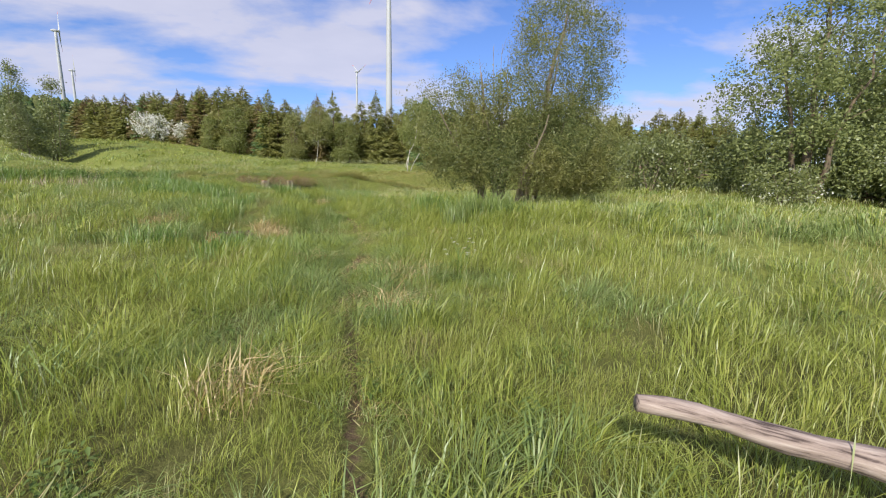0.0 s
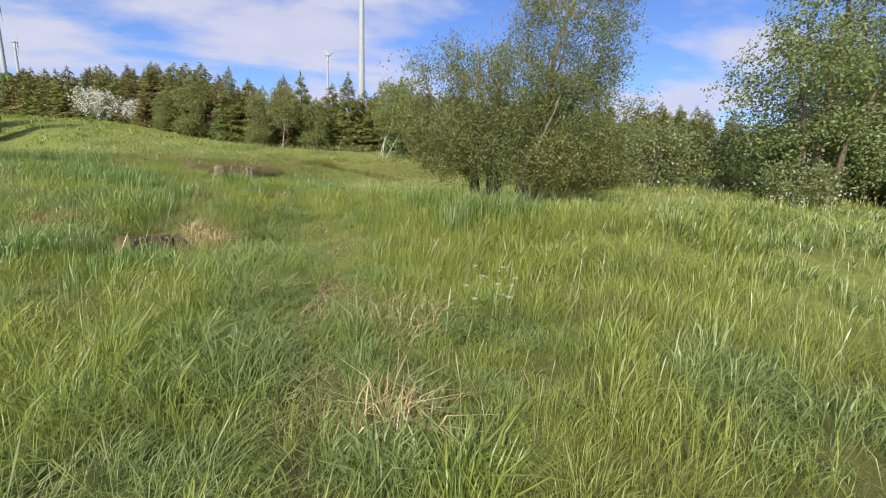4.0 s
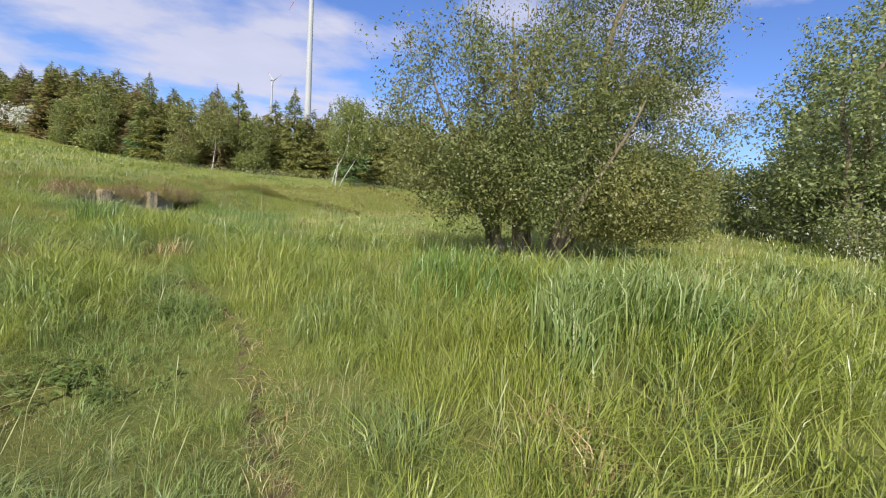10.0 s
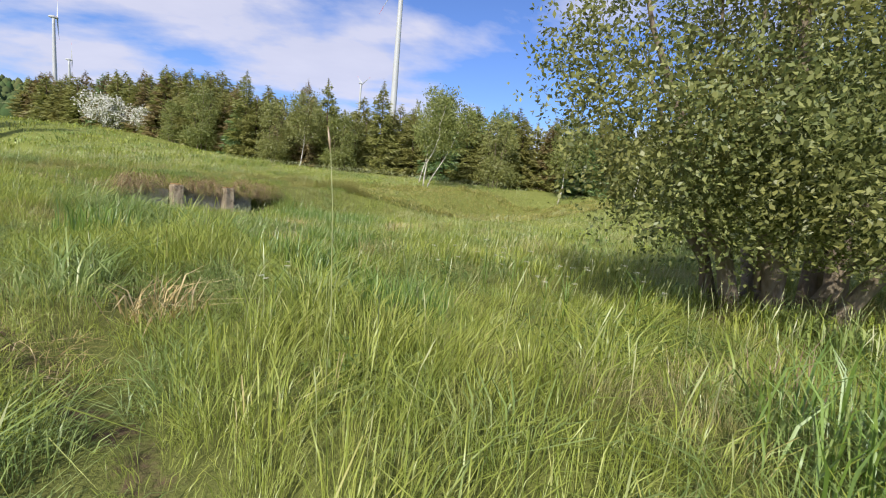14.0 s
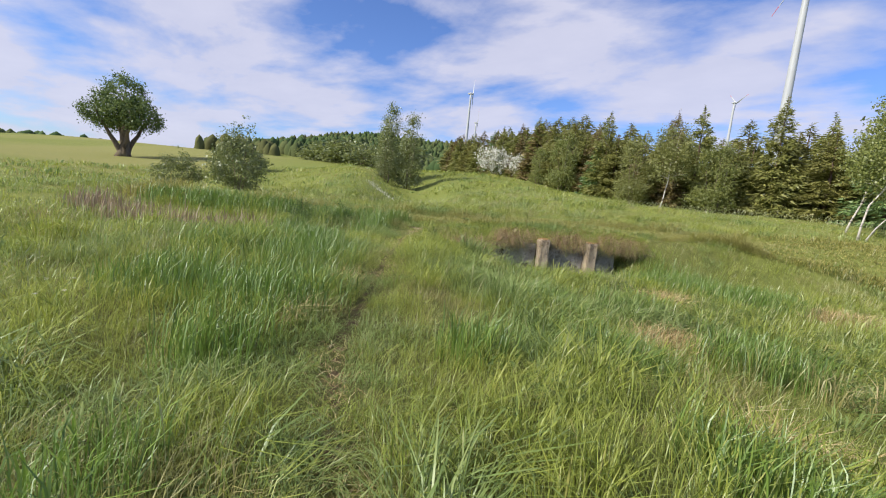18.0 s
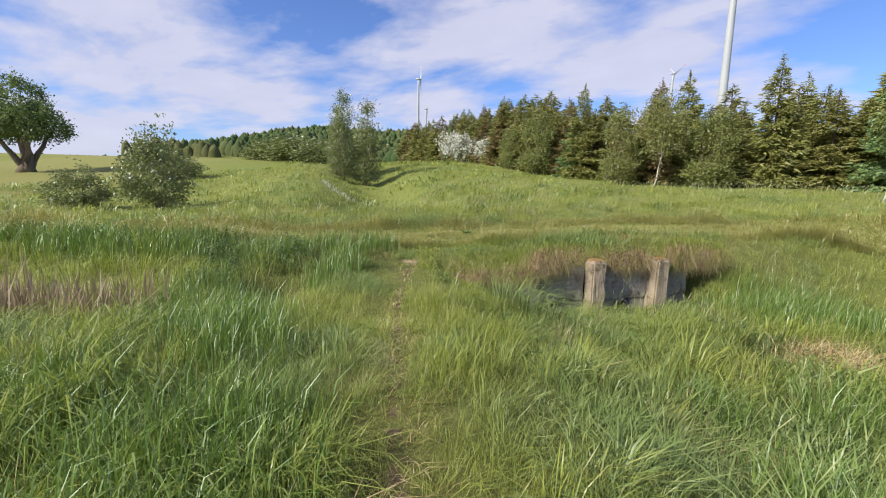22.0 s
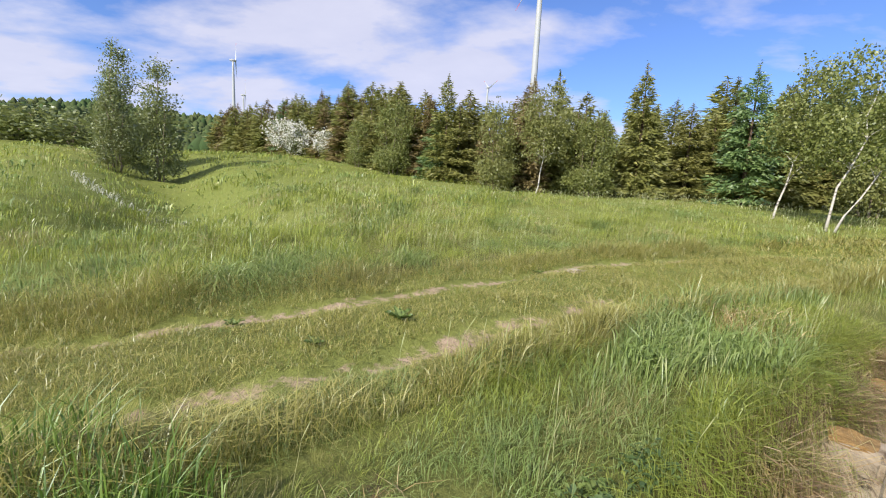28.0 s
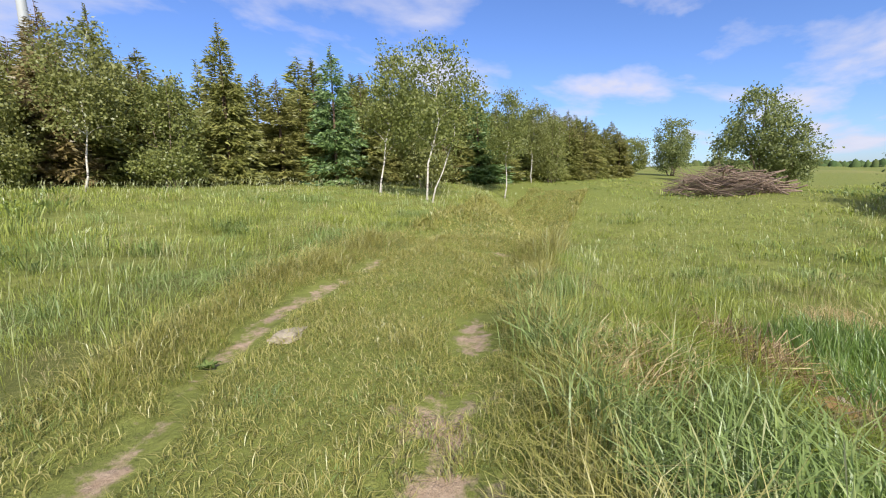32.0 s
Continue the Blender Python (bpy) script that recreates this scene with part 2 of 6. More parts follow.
def bark(name, a, b, scale=9.0, stretch=0.25):
    m = Mat(name)
    mp = m.n.new("ShaderNodeMapping")
    mp.inputs["Scale"].default_value = (1, 1, stretch)
    m.l.new(m.tc.outputs["Object"], mp.inputs[0])
    f = m.noise(scale, 6.0, 0.65, mp.outputs[0])
    c = m.ramp(f, (0.3, a), (0.7, b))
    c = m.mix(m.ramp(m.noise(1.7, 3.0), (0.5, (0, 0, 0)), (0.75, (0.4, 0.4, 0.4))), c, (0.16, 0.17, 0.10))
    return m.solid(c, 0.9, normal=m.bump(f, 0.6, 0.02), spec=0.15)


M_BARK = bark("bark", (0.10, 0.075, 0.05), (0.24, 0.19, 0.14))
M_TWIG = bark("twig", (0.16, 0.125, 0.09), (0.30, 0.25, 0.19), 14)
M_BRUSH = bark("brushwood", (0.13, 0.09, 0.07), (0.36, 0.27, 0.22), 12)
M_SPRUCE_BARK = bark("spruce_bark", (0.09, 0.06, 0.04), (0.17, 0.12, 0.09))
mb = Mat("birch_bark")
mbm = mb.n.new("ShaderNodeMapping")
mbm.inputs["Scale"].default_value = (0.6, 0.6, 5.0)
mb.l.new(mb.tc.outputs["Object"], mbm.inputs[0])
M_BIRCH_BARK = mb.solid(mb.ramp(mb.noise(2.2, 5.0, 0.6, mbm.outputs[0]), (0.34, (0.06, 0.05, 0.045)), (0.45, (0.48, 0.45, 0.40)), (0.8, (0.66, 0.63, 0.57))), 0.7)

lw = Mat("weathered_wood")
lwm = lw.n.new("ShaderNodeMapping")
lwm.inputs["Scale"].default_value = (0.9, 14.0, 14.0)
lw.l.new(lw.tc.outputs["Object"], lwm.inputs[0])
lwf = lw.noise(3.0, 8.0, 0.6, lwm.outputs[0])
M_LOG = lw.solid(lw.ramp(lwf, (0.36, (0.07, 0.05, 0.045)), (0.46, (0.27, 0.21, 0.18)), (0.7, (0.47, 0.39, 0.34))), 0.85, normal=lw.bump(lwf, 0.7, 0.01))


def concrete(name, a, b, stain, moss=None, moss_pos=0.6):
    m = Mat(name)
    f = m.noise(26.0, 8.0, 0.7)
    c = m.ramp(m.noise(3.0, 6.0, 0.6), (0.3, a), (0.7, b))
    c = m.mix(m.ramp(f, (0.35, (0.5, 0.5, 0.5)), (0.55, (0, 0, 0))), c, stain)
    c = m.mix(m.ramp(m.noise(5.5, 5.0, 0.7), (0.60, (0, 0, 0)), (0.68, (0.8, 0.8, 0.8))), c, tuple(v * 0.35 for v in stain))
    if moss:
        c = m.mix(m.ramp(m.noise(4.2, 6.0, 0.7), (moss_pos - 0.08, (0, 0, 0)), (moss_pos + 0.05, (0.9, 0.9, 0.9))), c, moss)
    return m.solid(c, 0.93, normal=m.bump(f, 0.8, 0.02), spec=0.2)


M_CONCRETE = concrete("concrete", (0.27, 0.25, 0.22), (0.42, 0.395, 0.355), (0.15, 0.125, 0.10), (0.12, 0.09, 0.06), 0.60)
M_PILLAR = concrete("pillar_concrete", (0.33, 0.27, 0.195), (0.44, 0.365, 0.27), (0.25, 0.195, 0.135), (0.14, 0.09, 0.05), 0.62)
# Chamber concrete has a far darker base than the wall, inside and out.
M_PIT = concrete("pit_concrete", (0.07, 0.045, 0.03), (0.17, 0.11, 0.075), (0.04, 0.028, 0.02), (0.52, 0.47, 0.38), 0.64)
M_MOSS = concrete("ochre_moss", (0.24, 0.145, 0.055), (0.38, 0.25, 0.11), (0.17, 0.095, 0.035), (0.12, 0.075, 0.035), 0.62)
M_STONE = concrete("pale_stone", (0.36, 0.31, 0.23), (0.50, 0.44, 0.34), (0.26, 0.21, 0.15))
M_UMBEL = foliage("umbel", (0.45, 0.46, 0.32), (0.58, 0.58, 0.45), (0.70, 0.70, 0.58), through=0.3, gloss=0.0)

me = Mat("earth")
mef = me.noise(9.0, 8.0, 0.7)
M_EARTH = me.solid(me.ramp(mef, (0.3, (0.06, 0.04, 0.025)), (0.7, (0.19, 0.13, 0.085))), 0.95, normal=me.bump(mef, 1.0, 0.05), spec=0.1)

mg = Mat("turf")
gf = mg.noise(6.0, 8.0, 0.7)
gc = mg.ramp(gf, (0.3, (0.11, 0.125, 0.036)), (0.55, (0.21, 0.23, 0.06)), (0.75, (0.30, 0.30, 0.10)))
# Brown thatch under tall grass, with the shade between tufts painted in.
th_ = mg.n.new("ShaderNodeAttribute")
th_.attribute_name = "thatch_shade"
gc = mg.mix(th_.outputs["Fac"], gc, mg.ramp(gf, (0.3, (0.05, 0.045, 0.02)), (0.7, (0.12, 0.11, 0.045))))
gc = mg.mix(mg.ramp(mg.noise(0.06, 5.0), (0.4, (0, 0, 0)), (0.6, (0.8, 0.8, 0.8))), gc, (0.17, 0.20, 0.05))
gc = mg.mix(mg.ramp(mg.noise(0.011, 3.0), (0.52, (0, 0, 0)), (0.6, (0.6, 0.6, 0.6))), gc, (0.26, 0.24, 0.09))
at_ = mg.n.new("ShaderNodeAttribute")
at_.attribute_name = "soil"
add_ = mg.n.new("ShaderNodeMath")
add_.operation = "ADD"
mg.l.new(at_.outputs["Fac"], add_.inputs[0]), mg.l.new(mg.noise(5.0, 7.0, 0.7), add_.inputs[1])
sf = mg.ramp(add_.outputs[0], (0.86, (0, 0, 0)), (1.04, (1, 1, 1)))
soil_c = mg.ramp(mg.noise(17.0, 8.0, 0.7), (0.3, (0.30, 0.215, 0.145)), (0.7, (0.48, 0.365, 0.265)))
gc = mg.mix(sf, gc, soil_c)
am_ = mg.n.new("ShaderNodeAttribute")
am_.attribute_name = "dark_ground"
addm = mg.n.new("ShaderNodeMath")
addm.operation = "ADD"
mg.l.new(am_.outputs["Fac"], addm.inputs[0]), mg.l.new(mg.noise(7.0, 7.0, 0.7), addm.inputs[1])
gc = mg.mix(mg.ramp(addm.outputs[0], (0.86, (0, 0, 0)), (1.04, (1, 1, 1))), gc, mg.ramp(gf, (0.3, (0.05, 0.036, 0.022)), (0.7, (0.17, 0.12, 0.075))))
M_TURF = mg.solid(gc, 0.95, normal=mg.bump(gf, 1.0, 0.05), spec=0.1)

mt = Mat("turbine_paint")
M_TURBINE = mt.solid(mt.ramp(mt.noise(0.08, 4.0), (0.3, (0.36, 0.38, 0.40)), (0.7, (0.44, 0.46, 0.47))), 0.45)
M_RED = Mat("red_paint").solid((0.55, 0.06, 0.04), 0.5)
mw = Mat("wet_mud")
mwf = mw.noise(3.0, 6.0)
M_MUD = mw.solid(mw.ramp(mwf, (0.3, (0.035, 0.028, 0.02)), (0.7, (0.09, 0.07, 0.045))), 0.5, normal=mw.bump(mwf, 0.5, 0.03))

# ---- helpers for meshes ----


def sm(a, b, v):
    t = np.clip((np.asarray(v, float) - a) / (b - a), 0, 1)
    return t * t * (3 - 2 * t)


def lattice(x, y, scale, seed=0):
    """Smooth value noise from 0 to 1."""
    x, y = np.asarray(x, float) * scale, np.asarray(y, float) * scale
    xi, yi = np.floor(x).astype(np.int64), np.floor(y).astype(np.int64)
    fx, fy = x - xi, y - yi
    fx, fy = fx * fx * (3 - 2 * fx), fy * fy * (3 - 2 * fy)

    def h(a, b):
        n = (a * 374761393 + b * 668265263 + seed * 1442695041) & 0x7FFFFFFF
        n = ((n ^ (n >> 13)) * 1274126177) & 0x7FFFFFFF
        return ((n ^ (n >> 16)) & 0xFFFF) / 65535.0

    return (h(xi, yi) * (1 - fx) + h(xi + 1, yi) * fx) * (1 - fy) + (h(xi, yi + 1) * (1 - fx) + h(xi + 1, yi + 1) * fx) * fy


def near_line(x, y, pts):
    """Distance from points to a polyline in plan."""
    x, y = np.asarray(x, float), np.asarray(y, float)
    best = np.full(x.shape, 1e9)
    for (ax, ay), (bx, by) in zip(pts, pts[1:]):
        dx, dy = bx - ax, by - ay
        t = np.clip(((x - ax) * dx + (y - ay) * dy) / (dx * dx + dy * dy), 0, 1)
        best = np.minimum(best, np.hypot(x - ax - t * dx, y - ay - t * dy))
    return best


def mesh_raw(name, verts, sizes, index, mat, smooth=False):
    """A mesh from vertex rows, corner counts and corner indices."""
    me_ = bpy.data.meshes.new(name)
    verts, sizes, index = np.asarray(verts, np.float32), np.asarray(sizes, np.int32), np.asarray(index, np.int32)
    me_.vertices.add(len(verts))
    me_.vertices.foreach_set("co", verts.ravel())
    me_.loops.add(len(index))
    me_.loops.foreach_set("vertex_index", index)
    me_.polygons.add(len(sizes))
    me_.polygons.foreach_set("loop_start", np.concatenate([[0], np.cumsum(sizes)[:-1]]).astype(np.int32))
    me_.polygons.foreach_set("loop_total", sizes)
    if smooth:
        me_.polygons.foreach_set("use_smooth", np.ones(len(sizes), bool))
    me_.update(calc_edges=True)
    me_.materials.append(mat)
    return me_


class Build:
    """Collects tubes and other faces for one mesh."""

    def __init__(self):
        self.v, self.f = [], []

    def tube(self, pts, rads, sides=6, cap=True):
        pts = [Vector(p) for p in pts]
        n0 = len(self.v)
        for i, p in enumerate(pts):
            d = (pts[min(i + 1, len(pts) - 1)] - pts[max(i - 1, 0)]).normalized()
            a = d.cross(Vector((0.13, 0.31, 0.94)) if abs(d.z) < 0.9 else Vector((1, 0.2, 0))).normalized()
            b = d.cross(a)
            for k in range(sides):
                w = 2 * math.pi * k / sides
                self.v.append(p + (a * math.cos(w) + b * math.sin(w)) * rads[i])
        for i in range(len(pts) - 1):
            for k in range(sides):
                k2 = (k + 1) % sides
                self.f.append((n0 + i * sides + k, n0 + i * sides + k2, n0 + (i + 1) * sides + k2, n0 + (i + 1) * sides + k))
        if cap:
            self.f.append(tuple(n0 + k for k in reversed(range(sides))))
            self.f.append(tuple(n0 + (len(pts) - 1) * sides + k for k in range(sides)))

    def poly(self, *pts):
        n0 = len(self.v)
        self.v += [Vector(p) for p in pts]
        self.f.append(tuple(range(n0, n0 + len(pts))))

    def mesh(self, name, mat, smooth=False):
        m = bpy.data.meshes.new(name)
        m.from_pydata(self.v, [], self.f)
        if smooth:
            m.polygons.foreach_set("use_smooth", np.ones(len(m.polygons), bool))
        m.materials.append(mat)
        return m


def part(name, mesh, parent, label="", m=None):
    """One mesh object under a thing or a part."""
    ob = new(name, mesh)
    ob.parent = parent
    if m is not None:
        ob.matrix_basis = m
    return tagged(ob, label)


def bm_mesh(name, bm, mat, smooth=False):
    m = bpy.data.meshes.new(name)
    bm.to_mesh(m)
    bm.free()
    if smooth:
        m.polygons.foreach_set("use_smooth", np.ones(len(m.polygons), bool))
    m.materials.append(mat)
    return m


def rough_block(name, sx, sy, sz, mat, cuts=5, wear=0.012, bevel=0.03, seed=0):
    """A worn block with its base centre at the origin: bevelled, cut up and roughened."""
    bm = bmesh.new()
    bmesh.ops.create_cube(bm, size=1.0)
    bmesh.ops.scale(bm, vec=(sx, sy, sz), verts=bm.verts)
    bmesh.ops.bevel(bm, geom=bm.edges[:], offset=bevel, segments=2, affect="EDGES")
    bmesh.ops.subdivide_edges(bm, edges=[e for e in bm.edges if e.calc_length() > 0.08], cuts=cuts, use_grid_fill=True)
    for v in bm.verts:
        k = v.co * 6 + Vector((seed * 7.3, 1.7, 2.9))
        v.co += noise.noise_vector(k) * wear * 2 + noise.noise_vector(k * 3.1) * wear
        v.co.z += sz / 2
    return bm_mesh(name, bm, mat)

# ---- the lie of the land ----
FOOTPATH = [(1.0, 2.5), (0.95, 6.0), (0.75, 9.5), (1.05, 12.5), (0.8, 14.6), (0.3, 15.6), (-0.9, 16.6), (-2.6, 18.3), (-4.4, 20.9), (-5.9, 23.2), (-6.8, 25.0), (-7.0, 26.2)]
WALK_LINE = FOOTPATH + [(-6.9, 27.4), (-6.0, 28.6), (-4.0, 30.0)]
RUT_A = [(-16.5, 22.6), (-12.0, 24.6), (-9.0, 26.25), (-7.4, 27.45), (-5.1, 29.35), (-2.3, 31.2), (3.5, 33.6), (12.0, 37.6), (24.0, 41.0)]
RUT_B = [(-17.0, 24.2), (-12.5, 26.3), (-9.9, 27.5), (-8.0, 29.0), (-6.1, 30.7), (-4.5, 32.1), (-0.8, 33.9), (5.0, 36.2), (13.0, 39.3), (24.0, 42.6)]
TRACK = [(-16.8, 23.4), (-12.2, 25.4), (-9.4, 26.9), (-7.7, 28.2), (-5.6, 30.0), (-3.4, 31.7), (1.4, 33.7), (8.5, 37.0), (24.0, 41.8)]
WALL_AT, WALL_ALONG, WALL_OUT = (-3.97, 26.99), (0.747, 0.665), (0.665, -0.747)


def wall_coords(x, y):
    dx, dy = np.asarray(x, float) - WALL_AT[0], np.asarray(y, float) - WALL_AT[1]
    return dx * WALL_ALONG[0] + dy * WALL_ALONG[1], dx * WALL_OUT[0] + dy * WALL_OUT[1]


def rut_bare(x, y):
    """How bare the wheel ruts are: one worn through, the other in patches."""
    b = np.exp(-(near_line(x, y, RUT_B) / (0.16 + 0.14 * lattice(x, y, 1.4, 42))) ** 2)
    a = np.exp(-(near_line(x, y, RUT_A) / (0.19 + 0.20 * lattice(x, y, 1.6, 43))) ** 2) * np.maximum(sm(0.42, 0.62, lattice(x, y, 0.9, 44)), 0.95 * sm(-6.6, -7.6, x) * sm(0.15, 0.4, lattice(x, y, 1.9, 48)))
    return np.maximum(a, b * sm(0.25, 0.5, lattice(x, y, 1.0, 45))) * sm(2, -3, x) * sm(-14, -11, x)


def land(x, y):
    """Height of the ground."""
    x, y = np.asarray(x, float), np.asarray(y, float)
    z = np.interp(y, [-60, 0, 9, 14.0, 15.6, 20, 24, 28, 34, 41, 50, 70, 140, 900], [0.0, 0.0, 0.06, 0.06, 0.46, 0.85, 1.08, 1.2, 1.5, 2.15, 2.75, 3.4, 5.0, 5.0])
    z = z + 1.9 * sm(42, 66, y) * sm(2, -26, x)
    # bank beside the footpath's first half
    z = z + 0.5 * np.exp(-(near_line(x, y, [(3.0, 14.9), (5.5, 12.3), (12.0, 8.5)]) / 1.7) ** 2)
    # hollow round the willow, and the basin below the concrete wall
    z = z - 0.45 * np.exp(-(np.hypot((x - 7.5) / 3.6, (y - 18.0) / 2.6)) ** 2)
    a = (x - 0.4) * 0.75 + (y - 15.4) * 0.66
    s, w = wall_coords(x, y)
    inner = sm(-3.2, -2.75, s) * sm(2.7, 2.2, s)
    face = inner * sm(-0.50, -0.34, w) + (1 - inner) * sm(-0.9, 0.5 + 1.1 * sm(2.0, 4.0, np.abs(s)), w)
    basin = sm(0.9, 3.4, a) * face * sm(19.0, 9.0, x)
    z = z + (0.16 + 0.10 * sm(0.5, 1.6, w) * sm(6, 2, np.abs(s)) + 0.035 * np.maximum(x, 0) - z) * basin
    # embankment and the stream's dip beyond the track
    z = z + 0.9 * np.exp(-(near_line(x, y, [(-19.5, 34.5), (-27.0, 41.5), (-38.0, 52.0)]) / 3.0) ** 2)
    z = z - 1.3 * np.exp(-(near_line(x, y, [(-15.0, 35.5), (-20.5, 43.5), (-28.5, 52.5)]) / 2.4) ** 2)
    # low ground and the reed ditch on the other side of the footpath
    z = z - 0.5 * sm(-12, -22, x) * sm(24, 30, y) * sm(46, 36, y) * (1 - sm(-31, -45, x))
    z = z - 0.62 * np.exp(-(np.hypot((x + 11.2) / 3.9, (y - 21.2 - 0.25 * (x + 11)) / 1.1)) ** 2)
    z = z - 0.55 * np.exp(-(np.hypot(x + 8.1, y - 23.2) / 0.55) ** 2)
    # a low mound beyond the brushwood
    z = z + 0.55 * np.exp(-(np.hypot((x - 23.0) / 6.0, (y - 28.5) / 2.6)) ** 2)
    # the ground falls away before the chamber
    z = z - 0.16 * np.exp(-(np.hypot(x + 1.75, y - 12.75) / 0.55) ** 2)
    # ruts
    z = z - 0.07 * np.exp(-(near_line(x, y, RUT_A) / 0.28) ** 2) - 0.07 * np.exp(-(near_line(x, y, RUT_B) / 0.28) ** 2)
    # rising fields and the wooded hill far off
    z = z + 0.028 * np.maximum(0, -x - 40) * (1 - sm(140, 300, -x) * 0.4) + 0.02 * np.maximum(0, x - 30)
    r, az = np.hypot(x, y), np.degrees(np.arctan2(x, np.maximum(y, 1e-3)))
    z = z + sm(120, 330, r) * sm(-62, -40, az) * sm(60, 15, az) * np.where(y > 0, 1, 0) * 24
    near = sm(90, 40, r)
    return z + near * (0.10 * (lattice(x, y, 0.45, 3) - 0.5) + 0.07 * (lattice(x, y, 1.3, 5) - 0.5))


def spread(lo, hi, step, far_lo, far_hi):
    mid = list(np.arange(lo, hi + 1e-6, step))
    out, s = [], step
    v = hi
    while v < far_hi:
        s *= 1.13
        v += s
        out.append(v)
    left, s, v = [], step, lo
    while v > far_lo:
        s *= 1.13
        v -= s
        left.append(v)
    return np.array(left[::-1] + mid + out)


gx, gy = spread(-13, 9, 0.16, -1800, 1800), spread(2, 36, 0.16, -900, 1800)
GX, GY = np.meshgrid(gx, gy)
GZ = land(GX, GY)
pit_c, pit_r = (-1.84, 13.64), radians(22.6)


def pit_coords(x, y):
    dx, dy = np.asarray(x, float) - pit_c[0], np.asarray(y, float) - pit_c[1]
    return dx * math.cos(pit_r) + dy * math.sin(pit_r), -dx * math.sin(pit_r) + dy * math.cos(pit_r)


pu, pv = pit_coords(GX, GY)
GZ = np.where((np.abs(pu) < 0.42) & (np.abs(pv) < 0.64), GZ - 0.9, GZ)
ny, nx = GX.shape
idx = np.arange(nx * ny).reshape(ny, nx)
quads = np.stack([idx[:-1, :-1], idx[:-1, 1:], idx[1:, 1:], idx[1:, :-1]], -1).reshape(-1, 4)
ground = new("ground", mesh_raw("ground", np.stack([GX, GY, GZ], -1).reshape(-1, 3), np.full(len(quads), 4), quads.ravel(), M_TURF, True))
tagged(ground, "grassy uneven meadow ground rising gently to the forest", "ground", kind="structure")


soil = 0.47 * rut_bare(GX, GY)
for bx, by, br in ((-0.9, 25.6, 0.7), (-0.5, 22.3, 0.6), (2.3, 27.6, 0.5), (-6.9, 25.2, 0.4), (-4.9, 29.6, 0.5), (-6.55, 28.1, 0.45), (-5.75, 28.82, 0.4), (-5.26, 29.2, 0.4), (-4.6, 29.65, 0.4), (-0.2, 32.2, 0.4)):
    soil = np.maximum(soil, 0.5 * np.exp(-(np.hypot(GX - bx, GY - by) / br) ** 2))
# Mud along the footpath and in the ditch hole.
dark_ground = 0.5 * np.exp(-(near_line(GX, GY, FOOTPATH) / 0.15) ** 2)
dark_ground = np.maximum(dark_ground, 0.8 * np.exp(-(np.hypot(GX + 8.1, GY - 23.2) / 0.5) ** 2))
# The same dark brown in an oval round the willow's foot.
dark_ground = np.maximum(dark_ground, 0.6 * np.exp(-(np.hypot((GX - 6.2) / 2.2, (GY - 18.2) / 1.4)) ** 2))
# Thatch plus painted tuft shade, only near the walked line, less on the track.
thatch_shade = 0.85 * sm(6.5, 3.0, near_line(GX, GY, WALK_LINE)) * (0.15 + 0.85 * sm(1.2, 2.2, near_line(GX, GY, TRACK)))
for nm, val in (("soil", soil), ("dark_ground", dark_ground), ("thatch_shade", thatch_shade)):
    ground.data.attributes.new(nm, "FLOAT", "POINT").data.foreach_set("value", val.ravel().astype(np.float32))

# ---- grass ----
rng = np.random.default_rng(7)
BARE = [(-0.9, 25.6, 0.7), (-0.5, 22.3, 0.6), (2.3, 27.6, 0.5), (-3.95, 14.95, 0.35), (-8.1, 23.2, 0.6), (-6.9, 25.2, 0.35), (-6.55, 28.1, 0.4), (-5.75, 28.82, 0.4), (-5.26, 29.2, 0.4), (-4.6, 29.65, 0.35), (-0.2, 32.2, 0.4)]


def keep_out(x, y):
    """True where no grass can grow: the pit, the wall, ruts and bare soil."""
    u, v = pit_coords(x, y)
    out = (np.abs(u) < 0.53) & (np.abs(v) < 0.75)
    s, w = wall_coords(x, y)
    out |= (s > -1.35) & (s < 2.25) & (w > -0.24) & (w < 0.2)
    out |= (s > -2.85) & (s <= -1.3) & (w > -0.42) & (w < 0.42)
    out |= rut_bare(x, y) > 0.16 + 0.8 * lattice(x, y, 6.0, 46)
    for bx, by, br in BARE:
        out |= np.hypot(x - bx, y - by) < br * (0.05 + 1.05 * lattice(x, y, 7.0, 77))
    out |= near_line(x, y, FOOTPATH) < 0.10 * lattice(x, y, 1.5, 60) - 0.015
    return out


